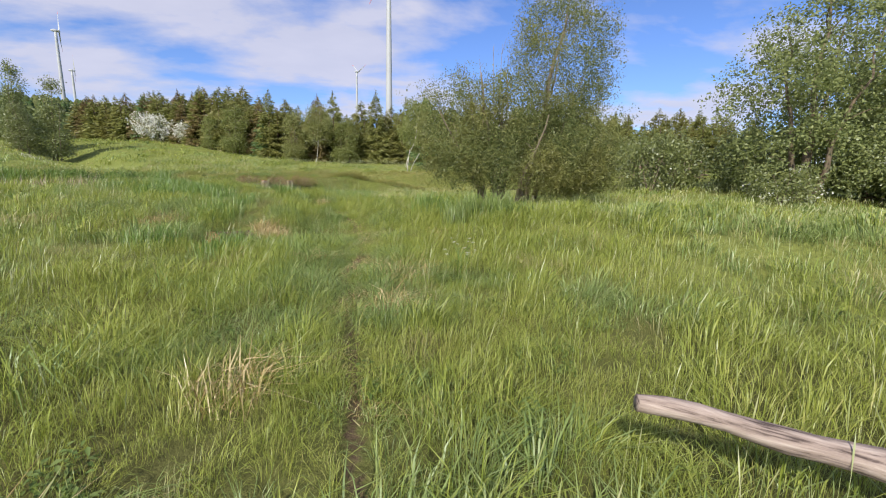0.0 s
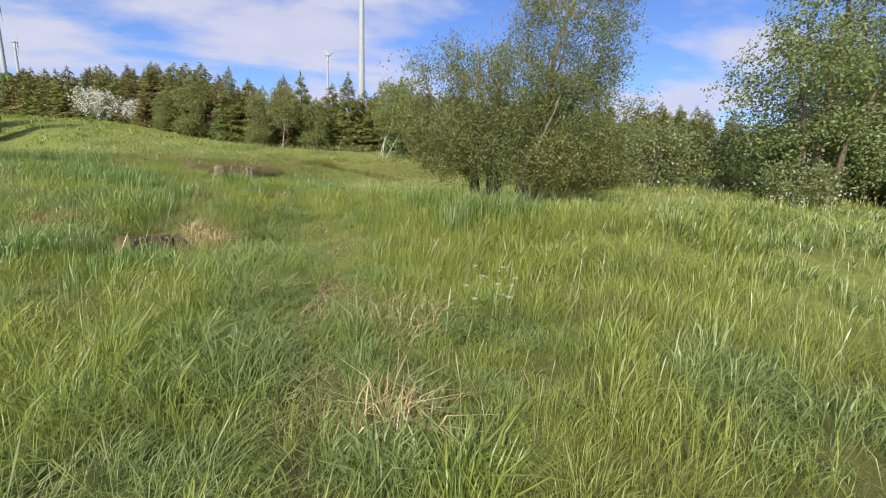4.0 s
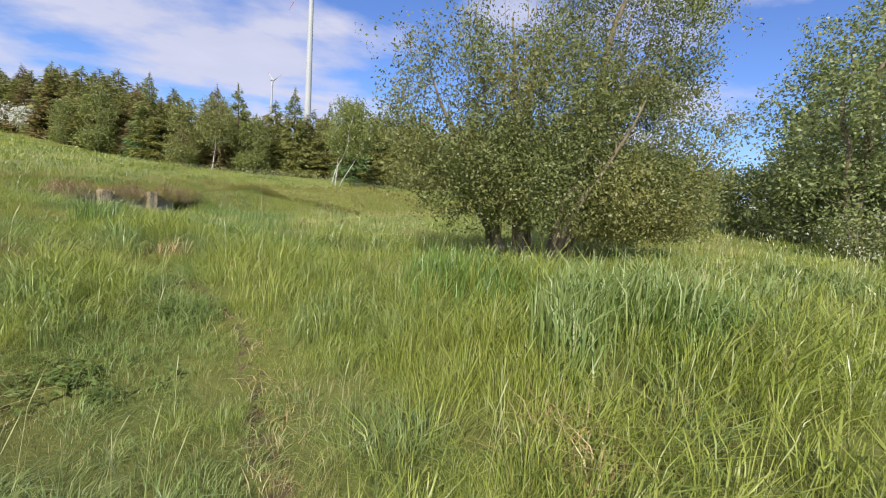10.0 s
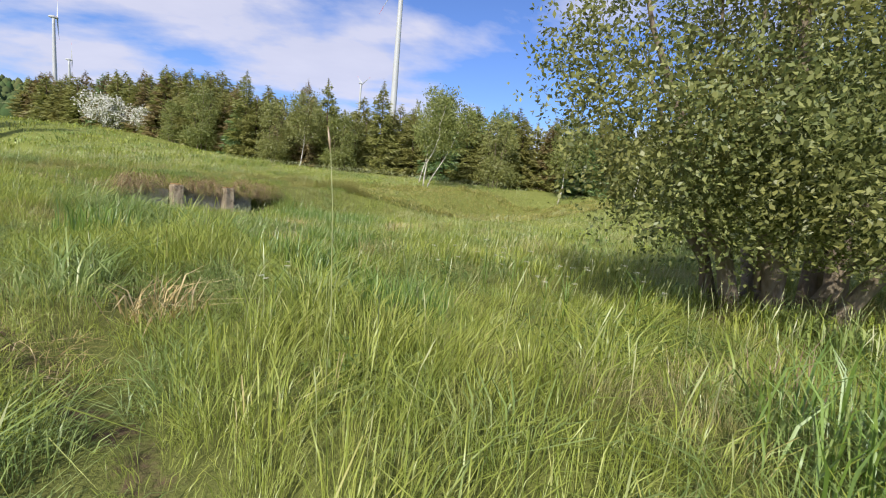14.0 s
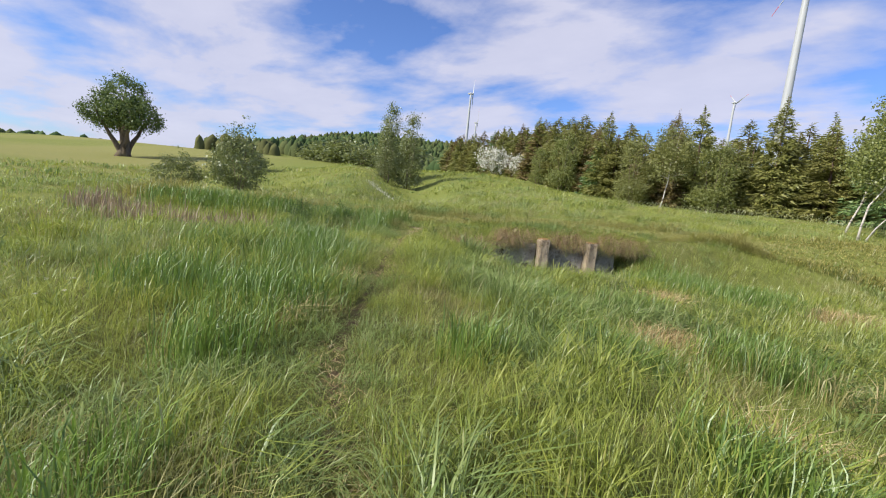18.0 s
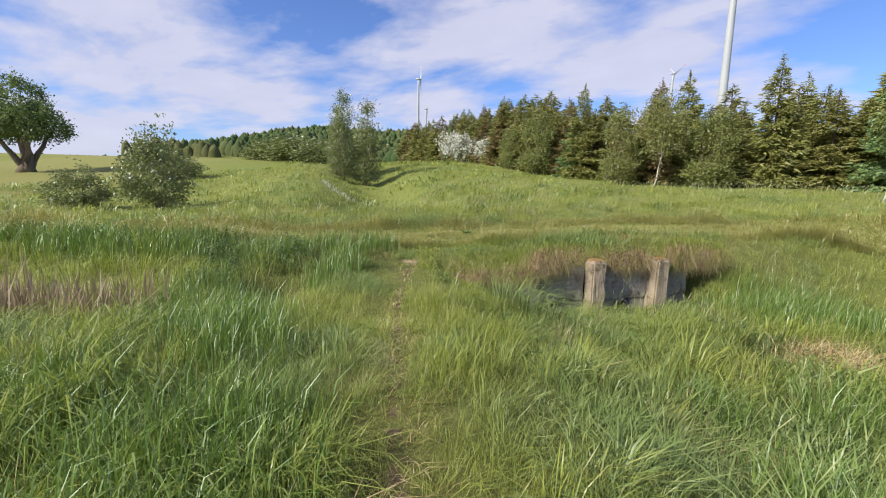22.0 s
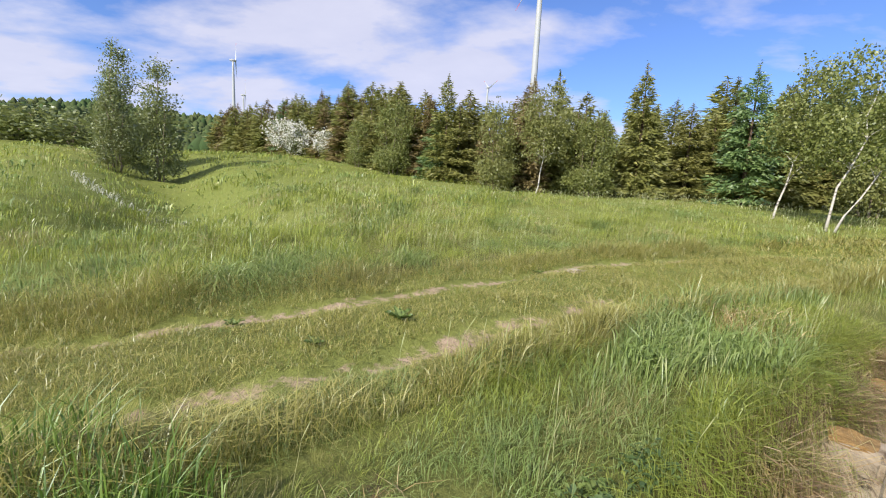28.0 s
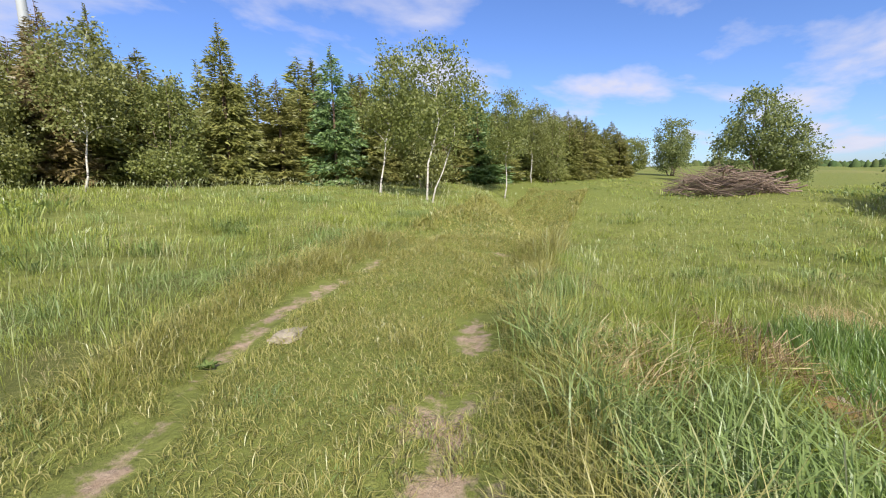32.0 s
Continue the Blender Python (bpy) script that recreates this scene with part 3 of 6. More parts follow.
def tallness(x, y):
    """Height of the sward in metres."""
    h = 0.36 + 0.32 * lattice(x, y, 0.35, 21) + 0.24 * (lattice(x, y, 1.1, 22) - 0.4)
    h = h * (0.60 + 0.40 * sm(0.08, 0.45, near_line(x, y, WALK_LINE)))
    t = near_line(x, y, TRACK) + 0.8 * (lattice(x, y, 0.7, 24) - 0.5)
    south = near_line(x, y, RUT_A) < near_line(x, y, RUT_B)
    mown = np.where(y > 23.5, np.where(south, sm(0.95, 1.8, t), sm(0.95, 2.2, t)), 1.0)
    least = 0.14 + 0.05 * sm(0, 6, x)
    h = least + (h - least) * mown
    u, v = pit_coords(x, y)
    h = h + 0.16 * np.exp(-(np.hypot(x + 1.2, y - 11.5) / 0.7) ** 2)
    s, w = wall_coords(x, y)
    low = sm(-0.2, 0.6, w) * sm(15.0, 8.0, np.abs(s))
    h = h * (1 - 0.05 * low) * (1 - 0.7 * sm(-4.9, -3.9, s) * sm(-0.6, -1.4, s) * sm(-1.0, -0.4, w) * sm(1.8, 1.0, w))
    h = h + 0.20 * np.exp(-(near_line(x, y, [(3.0, 14.9), (5.5, 12.3), (12.0, 8.5)]) / 1.5) ** 2)
    h = h * (1 - 0.30 * sm(24.4, 25.6, y) * sm(-3.6, -5.0, x) * sm(4.0, 2.6, near_line(x, y, TRACK)) * sm(-10.5, -8.5, x))
    h = h * (1 - 0.32 * sm(-6, -4, x) * sm(27, 28.5, y))
    return np.clip(h, 0.05, 0.9)


def blades(x, y, h, w, lx, ly, seed, droop=0.7, shape="fine"):
    """Vertices, face sizes and corners for bent blades of grass leaning by lx, ly."""
    r = np.random.default_rng(seed)
    n = len(x)
    b = np.stack([x, y, land(x, y) - 0.02], -1)
    face = np.arctan2(ly, lx) + np.pi / 2 + r.normal(0, 0.7, n)
    side = np.stack([np.cos(face) * w / 2, np.sin(face) * w / 2, 0 * w], -1)
    bend = r.uniform(0.25, 1.15, n) * droop
    m = b + np.stack([lx * h * 0.35, ly * h * 0.35, h * 0.60], -1)
    t = b + np.stack([lx * h * (0.8 + bend), ly * h * (0.8 + bend), h * (1.0 - 0.55 * bend)], -1)
    if shape == "fine":
        v = np.stack([b - side * 0.8, b + side * 0.8, m + side, m - side, t], 1).reshape(-1, 3)
        return v, np.tile([4, 3], n), (np.arange(n)[:, None] * 5 + np.array([0, 1, 2, 3, 3, 2, 4])).ravel()
    if shape == "arched":
        m2 = b + np.stack([lx * h * (0.66 + 0.5 * bend), ly * h * (0.66 + 0.5 * bend), h * (0.92 - 0.14 * bend)], -1)
        t = b + np.stack([lx * h * (0.9 + 1.15 * bend), ly * h * (0.9 + 1.15 * bend), h * (1.0 - 0.72 * bend)], -1)
        v = np.stack([b, m + side, m - side, m2 + side * 0.75, m2 - side * 0.75, t], 1).reshape(-1, 3)
        return v, np.tile([3, 4, 3], n), (np.arange(n)[:, None] * 6 + np.array([0, 1, 2, 2, 1, 3, 4, 4, 3, 5])).ravel()
    v = np.stack([b, m + side, t, m - side], 1).reshape(-1, 3)
    return v, np.full(n, 4), np.arange(4 * n)


def scatter(x0, x1, y0, y1, per_m2, seed):
    r = np.random.default_rng(seed)
    n = int((x1 - x0) * (y1 - y0) * per_m2)
    return r.uniform(x0, x1, n), r.uniform(y0, y1, n)


KINDS = {
    "meadow_grass": (M_GRASS, 1.0, 0.92, 0.95, 1.0, "tall green meadow grass bending in the wind"),
    "blue_grass": (M_GRASS_BLUE, 1.45, 1.05, 1.05, 0.9, "arching bluish-green broad-bladed grass tussocks"),
    "yellow_grass": (M_GRASS_YELLOW, 0.95, 0.7, 0.8, 1.0, "upright yellow-green grass tussocks"),
    "rusty_grass": (M_GRASS_RUST, 0.75, 0.8, 0.5, 0.82, "fine reddish-brown and straw grass among the green"),
}
grown = {k: [] for k in KINDS}


def sward(box, tufts, each, d0, d1, w0, w1, seed, grow=1.0, rule=None, wide=0.07, arched=False):
    """Tufts of mixed grasses at so many to the square metre, between two distances from the line walked."""
    x, y = scatter(*box, tufts, seed)
    d = near_line(x, y, WALK_LINE)
    ok = (d >= d0) & (d < d1)
    if rule is not None:
        ok &= rule(x, y)
    x, y = x[ok], y[ok]
    r = np.random.default_rng(seed + 1)
    n = len(x)
    hump = 0.55 * lattice(x, y, 1.2, 23) + 0.45 * lattice(x, y, 2.6, 27)
    th = tallness(x, y) * (0.30 + 1.22 * hump) * r.uniform(0.65, 1.3, n) * grow
    n1 = 0.5 + 0.8 * (lattice(x, y, 0.75, 31) - 0.5) + 0.75 * (lattice(x, y, 2.4, 33) - 0.5) + r.normal(0, 0.10, n)
    n2 = 0.5 + 0.7 * (lattice(x, y, 0.85, 37) - 0.5) + 0.7 * (lattice(x, y, 2.9, 39) - 0.5) + r.normal(0, 0.10, n)
    sort = np.where(n2 > 0.74, 3, np.where(n1 > 0.60, 1, np.where(n1 < 0.32, 2, 0)))
    wa, wk = 0.5 + 3.0 * (lattice(x, y, 0.5, 71) - 0.5) + r.normal(0, 1.0, n), r.uniform(0.0, 0.8, n) ** 1.4
    tw, tone = r.uniform(0.7, 1.35, n), r.uniform(0, 1, n)
    for j, (key, (mat, wf, lean, droop, hf, label)) in enumerate(KINDS.items()):
        k = np.repeat(np.nonzero(sort == j)[0], each)
        m = len(k)
        a, q = r.uniform(0, 2 * np.pi, m), np.sqrt(r.uniform(0, 1, m))
        bx, by = x[k] + np.cos(a) * q * wide * tw[k], y[k] + np.sin(a) * q * wide * tw[k]
        ok = ~keep_out(bx, by)
        k, a, q, bx, by = k[ok], a[ok], q[ok], bx[ok], by[ok]
        m = len(k)
        a = a + r.normal(0, 0.55, m)
        h = th[k] * r.uniform(0.45, 1.1, m) * hf * (1.08 - 0.3 * q)
        out = (0.12 + 0.75 * q) * r.uniform(0.4, 1.2, m) * lean
        lx, ly = np.cos(a) * out + np.cos(wa[k]) * wk[k] * lean, np.sin(a) * out + np.sin(wa[k]) * wk[k] * lean
        w = r.uniform(w0, w1, m) * wf * tw[k] * np.clip(h / 0.4, 0.5, 1.15)
        shape = "arched" if arched and j < 3 else "plain"
        grown[key].append((*blades(bx, by, h, w, lx, ly, seed + 2 + j, droop, shape), np.repeat(tone[k], 6 if shape == "arched" else 4)))


def off_track(x, y):
    return near_line(x, y, TRACK) >= 1.15 + 0.4 * lattice(x, y, 1.1, 65)


def off_near_track(x, y):
    return (near_line(x, y, TRACK) >= 1.5) | (near_line(x, y, WALK_LINE) > 5.6)


sward((-10, 6, 2.5, 33), 64, 34, 0.0, 1.9, 0.0035, 0.0075, 100, 0.60, off_track, 0.11, True)
sward((-13, 9, 2.5, 36), 36, 32, 1.9, 4.5, 0.0045, 0.0095, 105, 0.72, off_track, 0.15, True)
sward((-17, 14, 2.5, 40), 18, 27, 4.5, 9.0, 0.0075, 0.014, 110, 0.86, off_near_track, 0.20)
sward((-28, 26, 2.5, 50), 5.5, 23, 9.0, 18.0, 0.013, 0.027, 120, 0.8, None, 0.34)
sward((-17, 6, 20, 38), 45, 24, 0.0, 6.0, 0.003, 0.006, 150, 0.95, lambda x, y: near_line(x, y, TRACK) < 1.5, 0.10, True)
sward((-50, 45, 4, 72), 1.1, 19, 18.0, 46.0, 0.03, 0.07, 130, 0.78, None, 0.7)
for key, (mat, wf, lean, droop, hf, label) in KINDS.items():
    shift, vs, ss, ii, tt = 0, [], [], [], []
    for v, sizes, index, tone in grown[key]:
        vs.append(v), ss.append(sizes), ii.append(index + shift), tt.append(tone)
        shift += len(v)
    ob = tagged(new(key, mesh_raw(key, np.concatenate(vs), np.concatenate(ss), np.concatenate(ii), mat)), label, "grass", kind="stuff")
    ob.data.attributes.new("tone", "FLOAT", "POINT").data.foreach_set("value", np.concatenate(tt).astype(np.float32))


def track_sward(per_m2, seed, d0, d1, box, w0, w1):
    x, y = scatter(*box, per_m2, seed)
    d = near_line(x, y, WALK_LINE)
    ok = (near_line(x, y, TRACK) < 1.7) & (d >= d0) & (d < d1) & ~keep_out(x, y)
    x, y = x[ok], y[ok]
    r = np.random.default_rng(seed)
    n = len(x)
    h = tallness(x, y) * r.uniform(0.35, 1.5, n) * (0.5 + 0.9 * lattice(x, y, 1.9, 25))
    a, k = r.uniform(0, 2 * np.pi, n), r.uniform(0.1, 1.3, n)
    v, sizes, index = blades(x, y, h, r.uniform(w0, w1, n), np.cos(a) * k, np.sin(a) * k, seed, 0.7, "plain")
    tagged(new("track_grass", mesh_raw("track_grass", v, sizes, index, M_SHORT)), "short dry grass along the wheel track", "grass", kind="stuff")


track_sward(2500, 140, 0.0, 6.0, (-17, 6, 20, 38), 0.0035, 0.0065)
track_sward(420, 145, 6.0, 24.0, (-17, 26, 20, 44), 0.012, 0.024)


def give_tone(ob, blade_count, corners, seed):
    """A tone of its own for every blade."""
    t = np.repeat(np.random.default_rng(seed).uniform(0, 1, blade_count), corners).astype(np.float32)
    ob.data.attributes.new("tone", "FLOAT", "POINT").data.foreach_set("value", t)
    return ob


def patch_grass(name, spots, per_m2, h0, h1, w, mat, seed, label, lean=0.5, droop=0.5, wind=(0.3, 0.2), cat="grass"):
    r = np.random.default_rng(seed)
    xs, ys = [], []
    for sx_, sy_, sr in spots:
        n = int(per_m2 * sr * sr * 3.1)
        k, a = sr * np.sqrt(r.uniform(0, 1, n)) * r.uniform(0.5, 1.15, n), r.uniform(0, 2 * np.pi, n)
        xs.append(sx_ + k * np.cos(a)), ys.append(sy_ + k * np.sin(a))
    x, y = np.concatenate(xs), np.concatenate(ys)
    u, v_ = pit_coords(x, y)
    s, w_ = wall_coords(x, y)
    ok = ~((np.abs(u) < 0.5) & (np.abs(v_) < 0.72)) & ~((s > -2.85) & (s < 2.25) & (w_ > -0.4) & (w_ < 0.25))
    x, y = x[ok], y[ok]
    h = r.uniform(h0, h1, len(x))
    a, k = r.uniform(0, 2 * np.pi, len(x)), r.uniform(0.3, 1.3, len(x)) * lean
    v, sizes, index = blades(x, y, h, r.uniform(0.6, 1.3, len(x)) * w, np.cos(a) * k + wind[0] * k, np.sin(a) * k + wind[1] * k, seed, droop)
    return give_tone(tagged(new(name, mesh_raw(name, v, sizes, index, mat)), label, cat, kind="stuff"), len(x), 5, seed)


# straw patches, lush clumps, reeds
patch_grass("dry_grass", [(-1.15, 13.95, 0.42), (-1.0, 13.5, 0.4), (-1.35, 14.4, 0.35), (-1.2, 13.9, 0.35), (-2.75, 12.9, 0.2), (-3.95, 14.95, 0.42), (0.1, 6.6, 0.3), (-0.4, 5.2, 0.22), (1.3, 8.2, 0.3), (2.5, 12.4, 0.35), (0.2, 10.6, 0.3), (-0.2, 16.9, 0.25),
                          (-0.9, 25.6, 0.7), (-0.5, 22.3, 0.7), (2.3, 27.6, 0.6), (-3.4, 29.0, 0.5), (1.6, 9.6, 0.4), (-4.1, 19.7, 0.3), (-3.3, 18.3, 0.2), (0.5, 20.0, 0.5)], 620, 0.10, 0.40, 0.008, M_STRAW, 300, "matted dry straw-coloured grass", 1.1, 0.7)
trod = []
for (ax, ay), (bx, by) in zip(FOOTPATH, FOOTPATH[1:]):
    for i in range(int(math.hypot(bx - ax, by - ay) / 0.3)):
        f = i * 0.3 / math.hypot(bx - ax, by - ay)
        x, y = ax + (bx - ax) * f, ay + (by - ay) * f
        if lattice(x, y, 0.9, 88) > 0.4:
            trod.append((x + 0.25 * (float(lattice(x, y, 2.1, 89)) - 0.5), y, 0.12 + 0.16 * float(lattice(x, y, 1.7, 90))))
patch_grass("trodden_grass", trod, 380, 0.03, 0.12, 0.005, M_STRAW, 305, "flattened brown grass along the trodden path", 1.8, 0.8)
patch_grass("lush_grass", [(3.1, 14.6, 0.9), (4.2, 13.3, 0.8), (-8.6, 22.4, 0.9), (-7.4, 21.6, 0.9), (-7.6, 23.9, 0.6), (-2.6, 15.2, 0.6), (-4.0, 18.6, 0.9), (-5.2, 20.0, 0.9), (-3.2, 17.6, 0.5), (-6.4, 21.2, 0.7), (-5.2, 18.2, 0.8), (-6.8, 19.8, 0.9), (-2.2, 16.4, 0.4), (-1.4, 11.6, 0.5), (-2.9, 12.6, 0.6), (-9.2, 24.2, 0.8), (-8.0, 24.9, 0.45), (-8.9, 25.2, 0.5), (-7.9, 25.6, 0.4), (-8.6, 25.9, 0.4), (-0.9, 28.0, 1.2), (0.9, 27.6, 1.0), (-1.5, 12.15, 0.35), (-1.15, 12.0, 0.3), (-1.8, 21.6, 0.7), (-0.7, 20.6, 0.7), (0.4, 18.8, 0.6), (-2.4, 23.0, 0.5), (-1.2, 23.6, 0.7), (0.6, 22.2, 0.8), (1.3, 17.2, 0.5), (-1.6, 18.9, 0.4)], 560, 0.25, 0.62, 0.008, M_LUSH, 310, "lush dark green grass clumps", 0.35, 0.5)
patch_grass("lush_grass", [(-2.0, 26.3, 0.9), (-2.4, 27.4, 0.5), (-3.6, 26.2, 0.4), (-3.1, 26.9, 0.35), (-4.3, 25.5, 0.4), (-3.4, 26.75, 0.35), (-2.7, 27.5, 0.4), (-3.7, 26.0, 0.4), (-2.2, 28.2, 0.5), (-4.2, 26.1, 0.35)], 620, 0.14, 0.36, 0.009, M_NETTLE, 312, "low lush dark green grass below the concrete wall", 0.6, 0.7)
patch_grass("ditch_grass", [(-15.0, 22.6, 1.0), (-13.4, 22.9, 1.0), (-12.0, 23.2, 1.0), (-10.8, 23.6, 0.9)], 260, 0.4, 0.8, 0.012, M_LUSH, 314, "tall dark green grass along the ditch edge", 0.4, 0.6)
patch_grass("tall_tussock", [(-3.5, 24.2, 0.4), (-4.1, 24.5, 0.35), (-4.6, 24.2, 0.4), (-2.9, 23.9, 0.3), (-3.0, 24.9, 0.3), (-2.1, 20.7, 0.4), (-1.5, 20.0, 0.3)], 650, 0.35, 0.7, 0.008, M_GRASS_BLUE, 327, "tall pale arching tussock grass on the basin edge", 0.95, 1.0)
patch_grass("basin_grass", [(-3.4, 25.1, 0.3), (-2.6, 25.4, 0.35), (-2.0, 25.7, 0.35), (-3.0, 25.0, 0.3), (-1.3, 26.2, 0.4)], 420, 0.4, 0.72, 0.008, M_GRASS, 329, "tall wind-bent green grass on the basin floor", 0.7, 0.9)
patch_grass("sedge", [(3.45, 13.5, 0.42), (3.0, 13.15, 0.32), (4.1, 13.3, 0.4)], 620, 0.45, 0.9, 0.012, M_GRASS_BLUE, 325, "tall broad-bladed sedge clump in pale green", 0.35, 0.5)
patch_grass("broad_grass", [(-3.7, 28.2, 0.45), (-3.2, 28.9, 0.4), (-2.9, 30.0, 0.4), (-2.0, 30.4, 0.5), (-4.6, 28.4, 0.4), (1.2, 5.2, 0.45), (2.0, 5.0, 0.22), (2.25, 4.85, 0.18), (1.5, 14.5, 0.4), (-1.1, 19.6, 0.5), (-3.2, 22.6, 0.5)], 520, 0.2, 0.42, 0.008, M_GRASS_BLUE, 320, "broad-leaved tall grass clumps", 0.5, 0.6)
patch_grass("broad_grass", [(-5.1, 27.6, 0.4), (-4.7, 28.1, 0.4), (-4.2, 27.9, 0.4), (-4.3, 28.8, 0.35), (-3.6, 29.5, 0.4)], 700, 0.24, 0.5, 0.010, M_GRASS_BLUE, 322, "thick broad-bladed green grass beside the track", 0.6, 0.8)
patch_grass("dry_reed", [(-13.2, 20.6, 0.8), (-11.8, 20.8, 0.9), (-10.4, 21.1, 0.8), (-9.2, 21.4, 0.7), (-14.6, 20.4, 0.8)], 130, 0.45, 0.95, 0.02, M_REED, 330, "dry pale brown reeds standing in the ditch", 0.18, 0.2, cat="reed")
patch_grass("dry_reed", [(4.1, 15.6, 0.4), (3.5, 15.9, 0.35), (4.8, 15.2, 0.35)], 60, 0.3, 0.62, 0.008, M_REED, 335, "dead pale stems beneath the willow", 0.3, 0.3, cat="reed")
patch_grass("white_flower", [(-18.6, 40.4, 0.3), (-19.2, 40.3, 0.35), (-19.9, 40.1, 0.35), (-20.6, 40.0, 0.4), (-21.3, 40.0, 0.4), (-22.0, 40.2, 0.4), (-22.8, 40.6, 0.4), (-23.8, 41.2, 0.4)], 48, 0.22, 0.42, 0.036, M_UMBEL, 340, "strip of small white wild flowers on the bank", 1.2, 0.9, cat="flower")


def herbs(name, spots, per_m2, h0, h1, leaf, mat, seed, label):
    """Leafy weeds: short stems with broad leaves up their length."""
    r = np.random.default_rng(seed)
    pts = []
    for sx_, sy_, sr in spots:
        n = max(2, int(per_m2 * sr * sr * 3.1))
        q, a = sr * np.sqrt(r.uniform(0, 1, n)), r.uniform(0, 2 * np.pi, n)
        x, y, h = sx_ + q * np.cos(a), sy_ + q * np.sin(a), r.uniform(h0, h1, n)
        z = land(x, y)
        for f in np.linspace(0.25, 1.0, 8):
            for _ in range(2):
                pts.append(np.stack([x + r.normal(0, 0.03, len(x)), y + r.normal(0, 0.03, len(x)), z + h * f], -1))
    p = np.concatenate(pts)
    n = len(p)
    a = r.uniform(0, 2 * np.pi, n)
    d = np.stack([np.cos(a), np.sin(a), r.uniform(-0.5, 0.45, n)], -1)
    e = np.stack([-np.sin(a), np.cos(a), r.uniform(-0.25, 0.25, n)], -1)
    ln = (leaf * r.uniform(0.55, 1.3, n))[:, None]
    up_ = np.array([0, 0, 1.0])
    v = np.stack([p, p + d * ln * 0.4 + e * ln * 0.24 + up_ * ln * 0.10, p + d * ln - up_ * ln * 0.12, p + d * ln * 0.4 - e * ln * 0.24 + up_ * ln * 0.10], 1).reshape(-1, 3)
    index = (np.arange(n)[:, None] * 4 + np.array([0, 1, 2, 0, 2, 3])).ravel()
    return tagged(new(name, mesh_raw(name, v, np.full(2 * n, 3), index, mat)), label, "weeds", kind="stuff")


wr = random.Random(77)
wayside = []
for (ax, ay), (bx, by) in zip(FOOTPATH, FOOTPATH[1:]):
    for _ in range(int(math.hypot(bx - ax, by - ay) * 2.6)):
        f, side = wr.random(), wr.choice((-1, 1)) * wr.uniform(0.25, 1.7)
        wayside.append((ax + (bx - ax) * f + side, ay + (by - ay) * f + 0.3 * side, wr.uniform(0.10, 0.26)))
herbs("wayside_weed", wayside, 60, 0.06, 0.20, 0.05, M_DOCK, 350, "small broad-leaved weeds growing among the grass")
herbs("nettle_patch", [(-8.7, 23.9, 0.4), (-9.6, 23.4, 0.45), (-8.9, 22.6, 0.3), (-10.4, 23.9, 0.5), (-9.4, 24.6, 0.35)], 40, 0.2, 0.5, 0.07, M_NETTLE, 352, "dark green leafy nettles in the ditch")
herbs("leafy_weed", [(-0.6, 24.4, 0.8), (0.5, 25.4, 0.8), (1.2, 23.8, 0.9), (-1.4, 25.3, 0.5), (1.9, 21.8, 0.8), (2.0, 19.4, 0.7), (3.4, 17.0, 0.6), (2.6, 16.9, 0.5), (0.2, 23.2, 0.5)], 38, 0.12, 0.34, 0.05, M_DOCK, 354, "leafy green weeds on the floor and slope of the basin")
herbs("bramble", [(-5.55, 26.3, 0.2), (-5.9, 25.9, 0.2), (-5.2, 26.5, 0.15)], 90, 0.06, 0.2, 0.05, M_NETTLE, 356, "low dark bramble leaves above the concrete block")


def stalks(name, n, seed, box, dmin, dmax, h0, h1, head, label):
    """Thin stalks with narrow seed heads."""
    r = np.random.default_rng(seed)
    x, y = r.uniform(box[0], box[1], n), r.uniform(box[2], box[3], n)
    d = near_line(x, y, WALK_LINE)
    ok = (d >= dmin) & (d < dmax) & ~keep_out(x, y) & (near_line(x, y, TRACK) > 1.4) & (near_line(x, y, FOOTPATH) > 0.35)
    ok &= r.uniform(0, 1, n) < 0.15 + 1.2 * lattice(x, y, 0.6, 55)
    x, y = x[ok], y[ok]
    n = len(x)
    z, h = land(x, y), r.uniform(h0, h1, n)
    a, k = r.uniform(0, 2 * np.pi, n), r.uniform(0.02, 0.3, n)
    lx, ly = np.cos(a) * k + 0.12, np.sin(a) * k + 0.05
    b = np.stack([x, y, z], -1)
    m = b + np.stack([lx * h * 0.5, ly * h * 0.5, h * 0.72], -1)
    t = b + np.stack([lx * h, ly * h, h], -1)
    f = r.uniform(0, np.pi, n)
    s = np.stack([np.cos(f), np.sin(f), 0 * f], -1)
    mid = m * 0.45 + t * 0.55
    v = np.stack([b - s * 0.0014, b + s * 0.0014, m + s * 0.001, m - s * 0.001, mid + s * head, t, mid - s * head], 1).reshape(-1, 3)
    index = (np.arange(n)[:, None] * 7 + np.array([0, 1, 2, 3, 3, 2, 4, 5, 6])).ravel()
    return tagged(new(name, mesh_raw(name, v, np.tile([4, 5], n), index, M_SEED)), label, "grass", kind="stuff")


stalks("seed_stalk", 7000, 400, (-11, 8, 3, 33), 0.0, 4.0, 0.35, 0.65, 0.0034, "thin pale grass stalks with seed heads")
stalks("seed_stalk", 26000, 410, (-14, 14, 3, 38), 3.0, 10.0, 0.32, 0.55, 0.0045, "pale feathery grass heads over the meadow")
stalks("seed_stalk", 30000, 415, (-24, 24, 3, 48), 10.0, 20.0, 0.32, 0.52, 0.009, "pale feathery grass heads over the far meadow")

# ---- trees ----


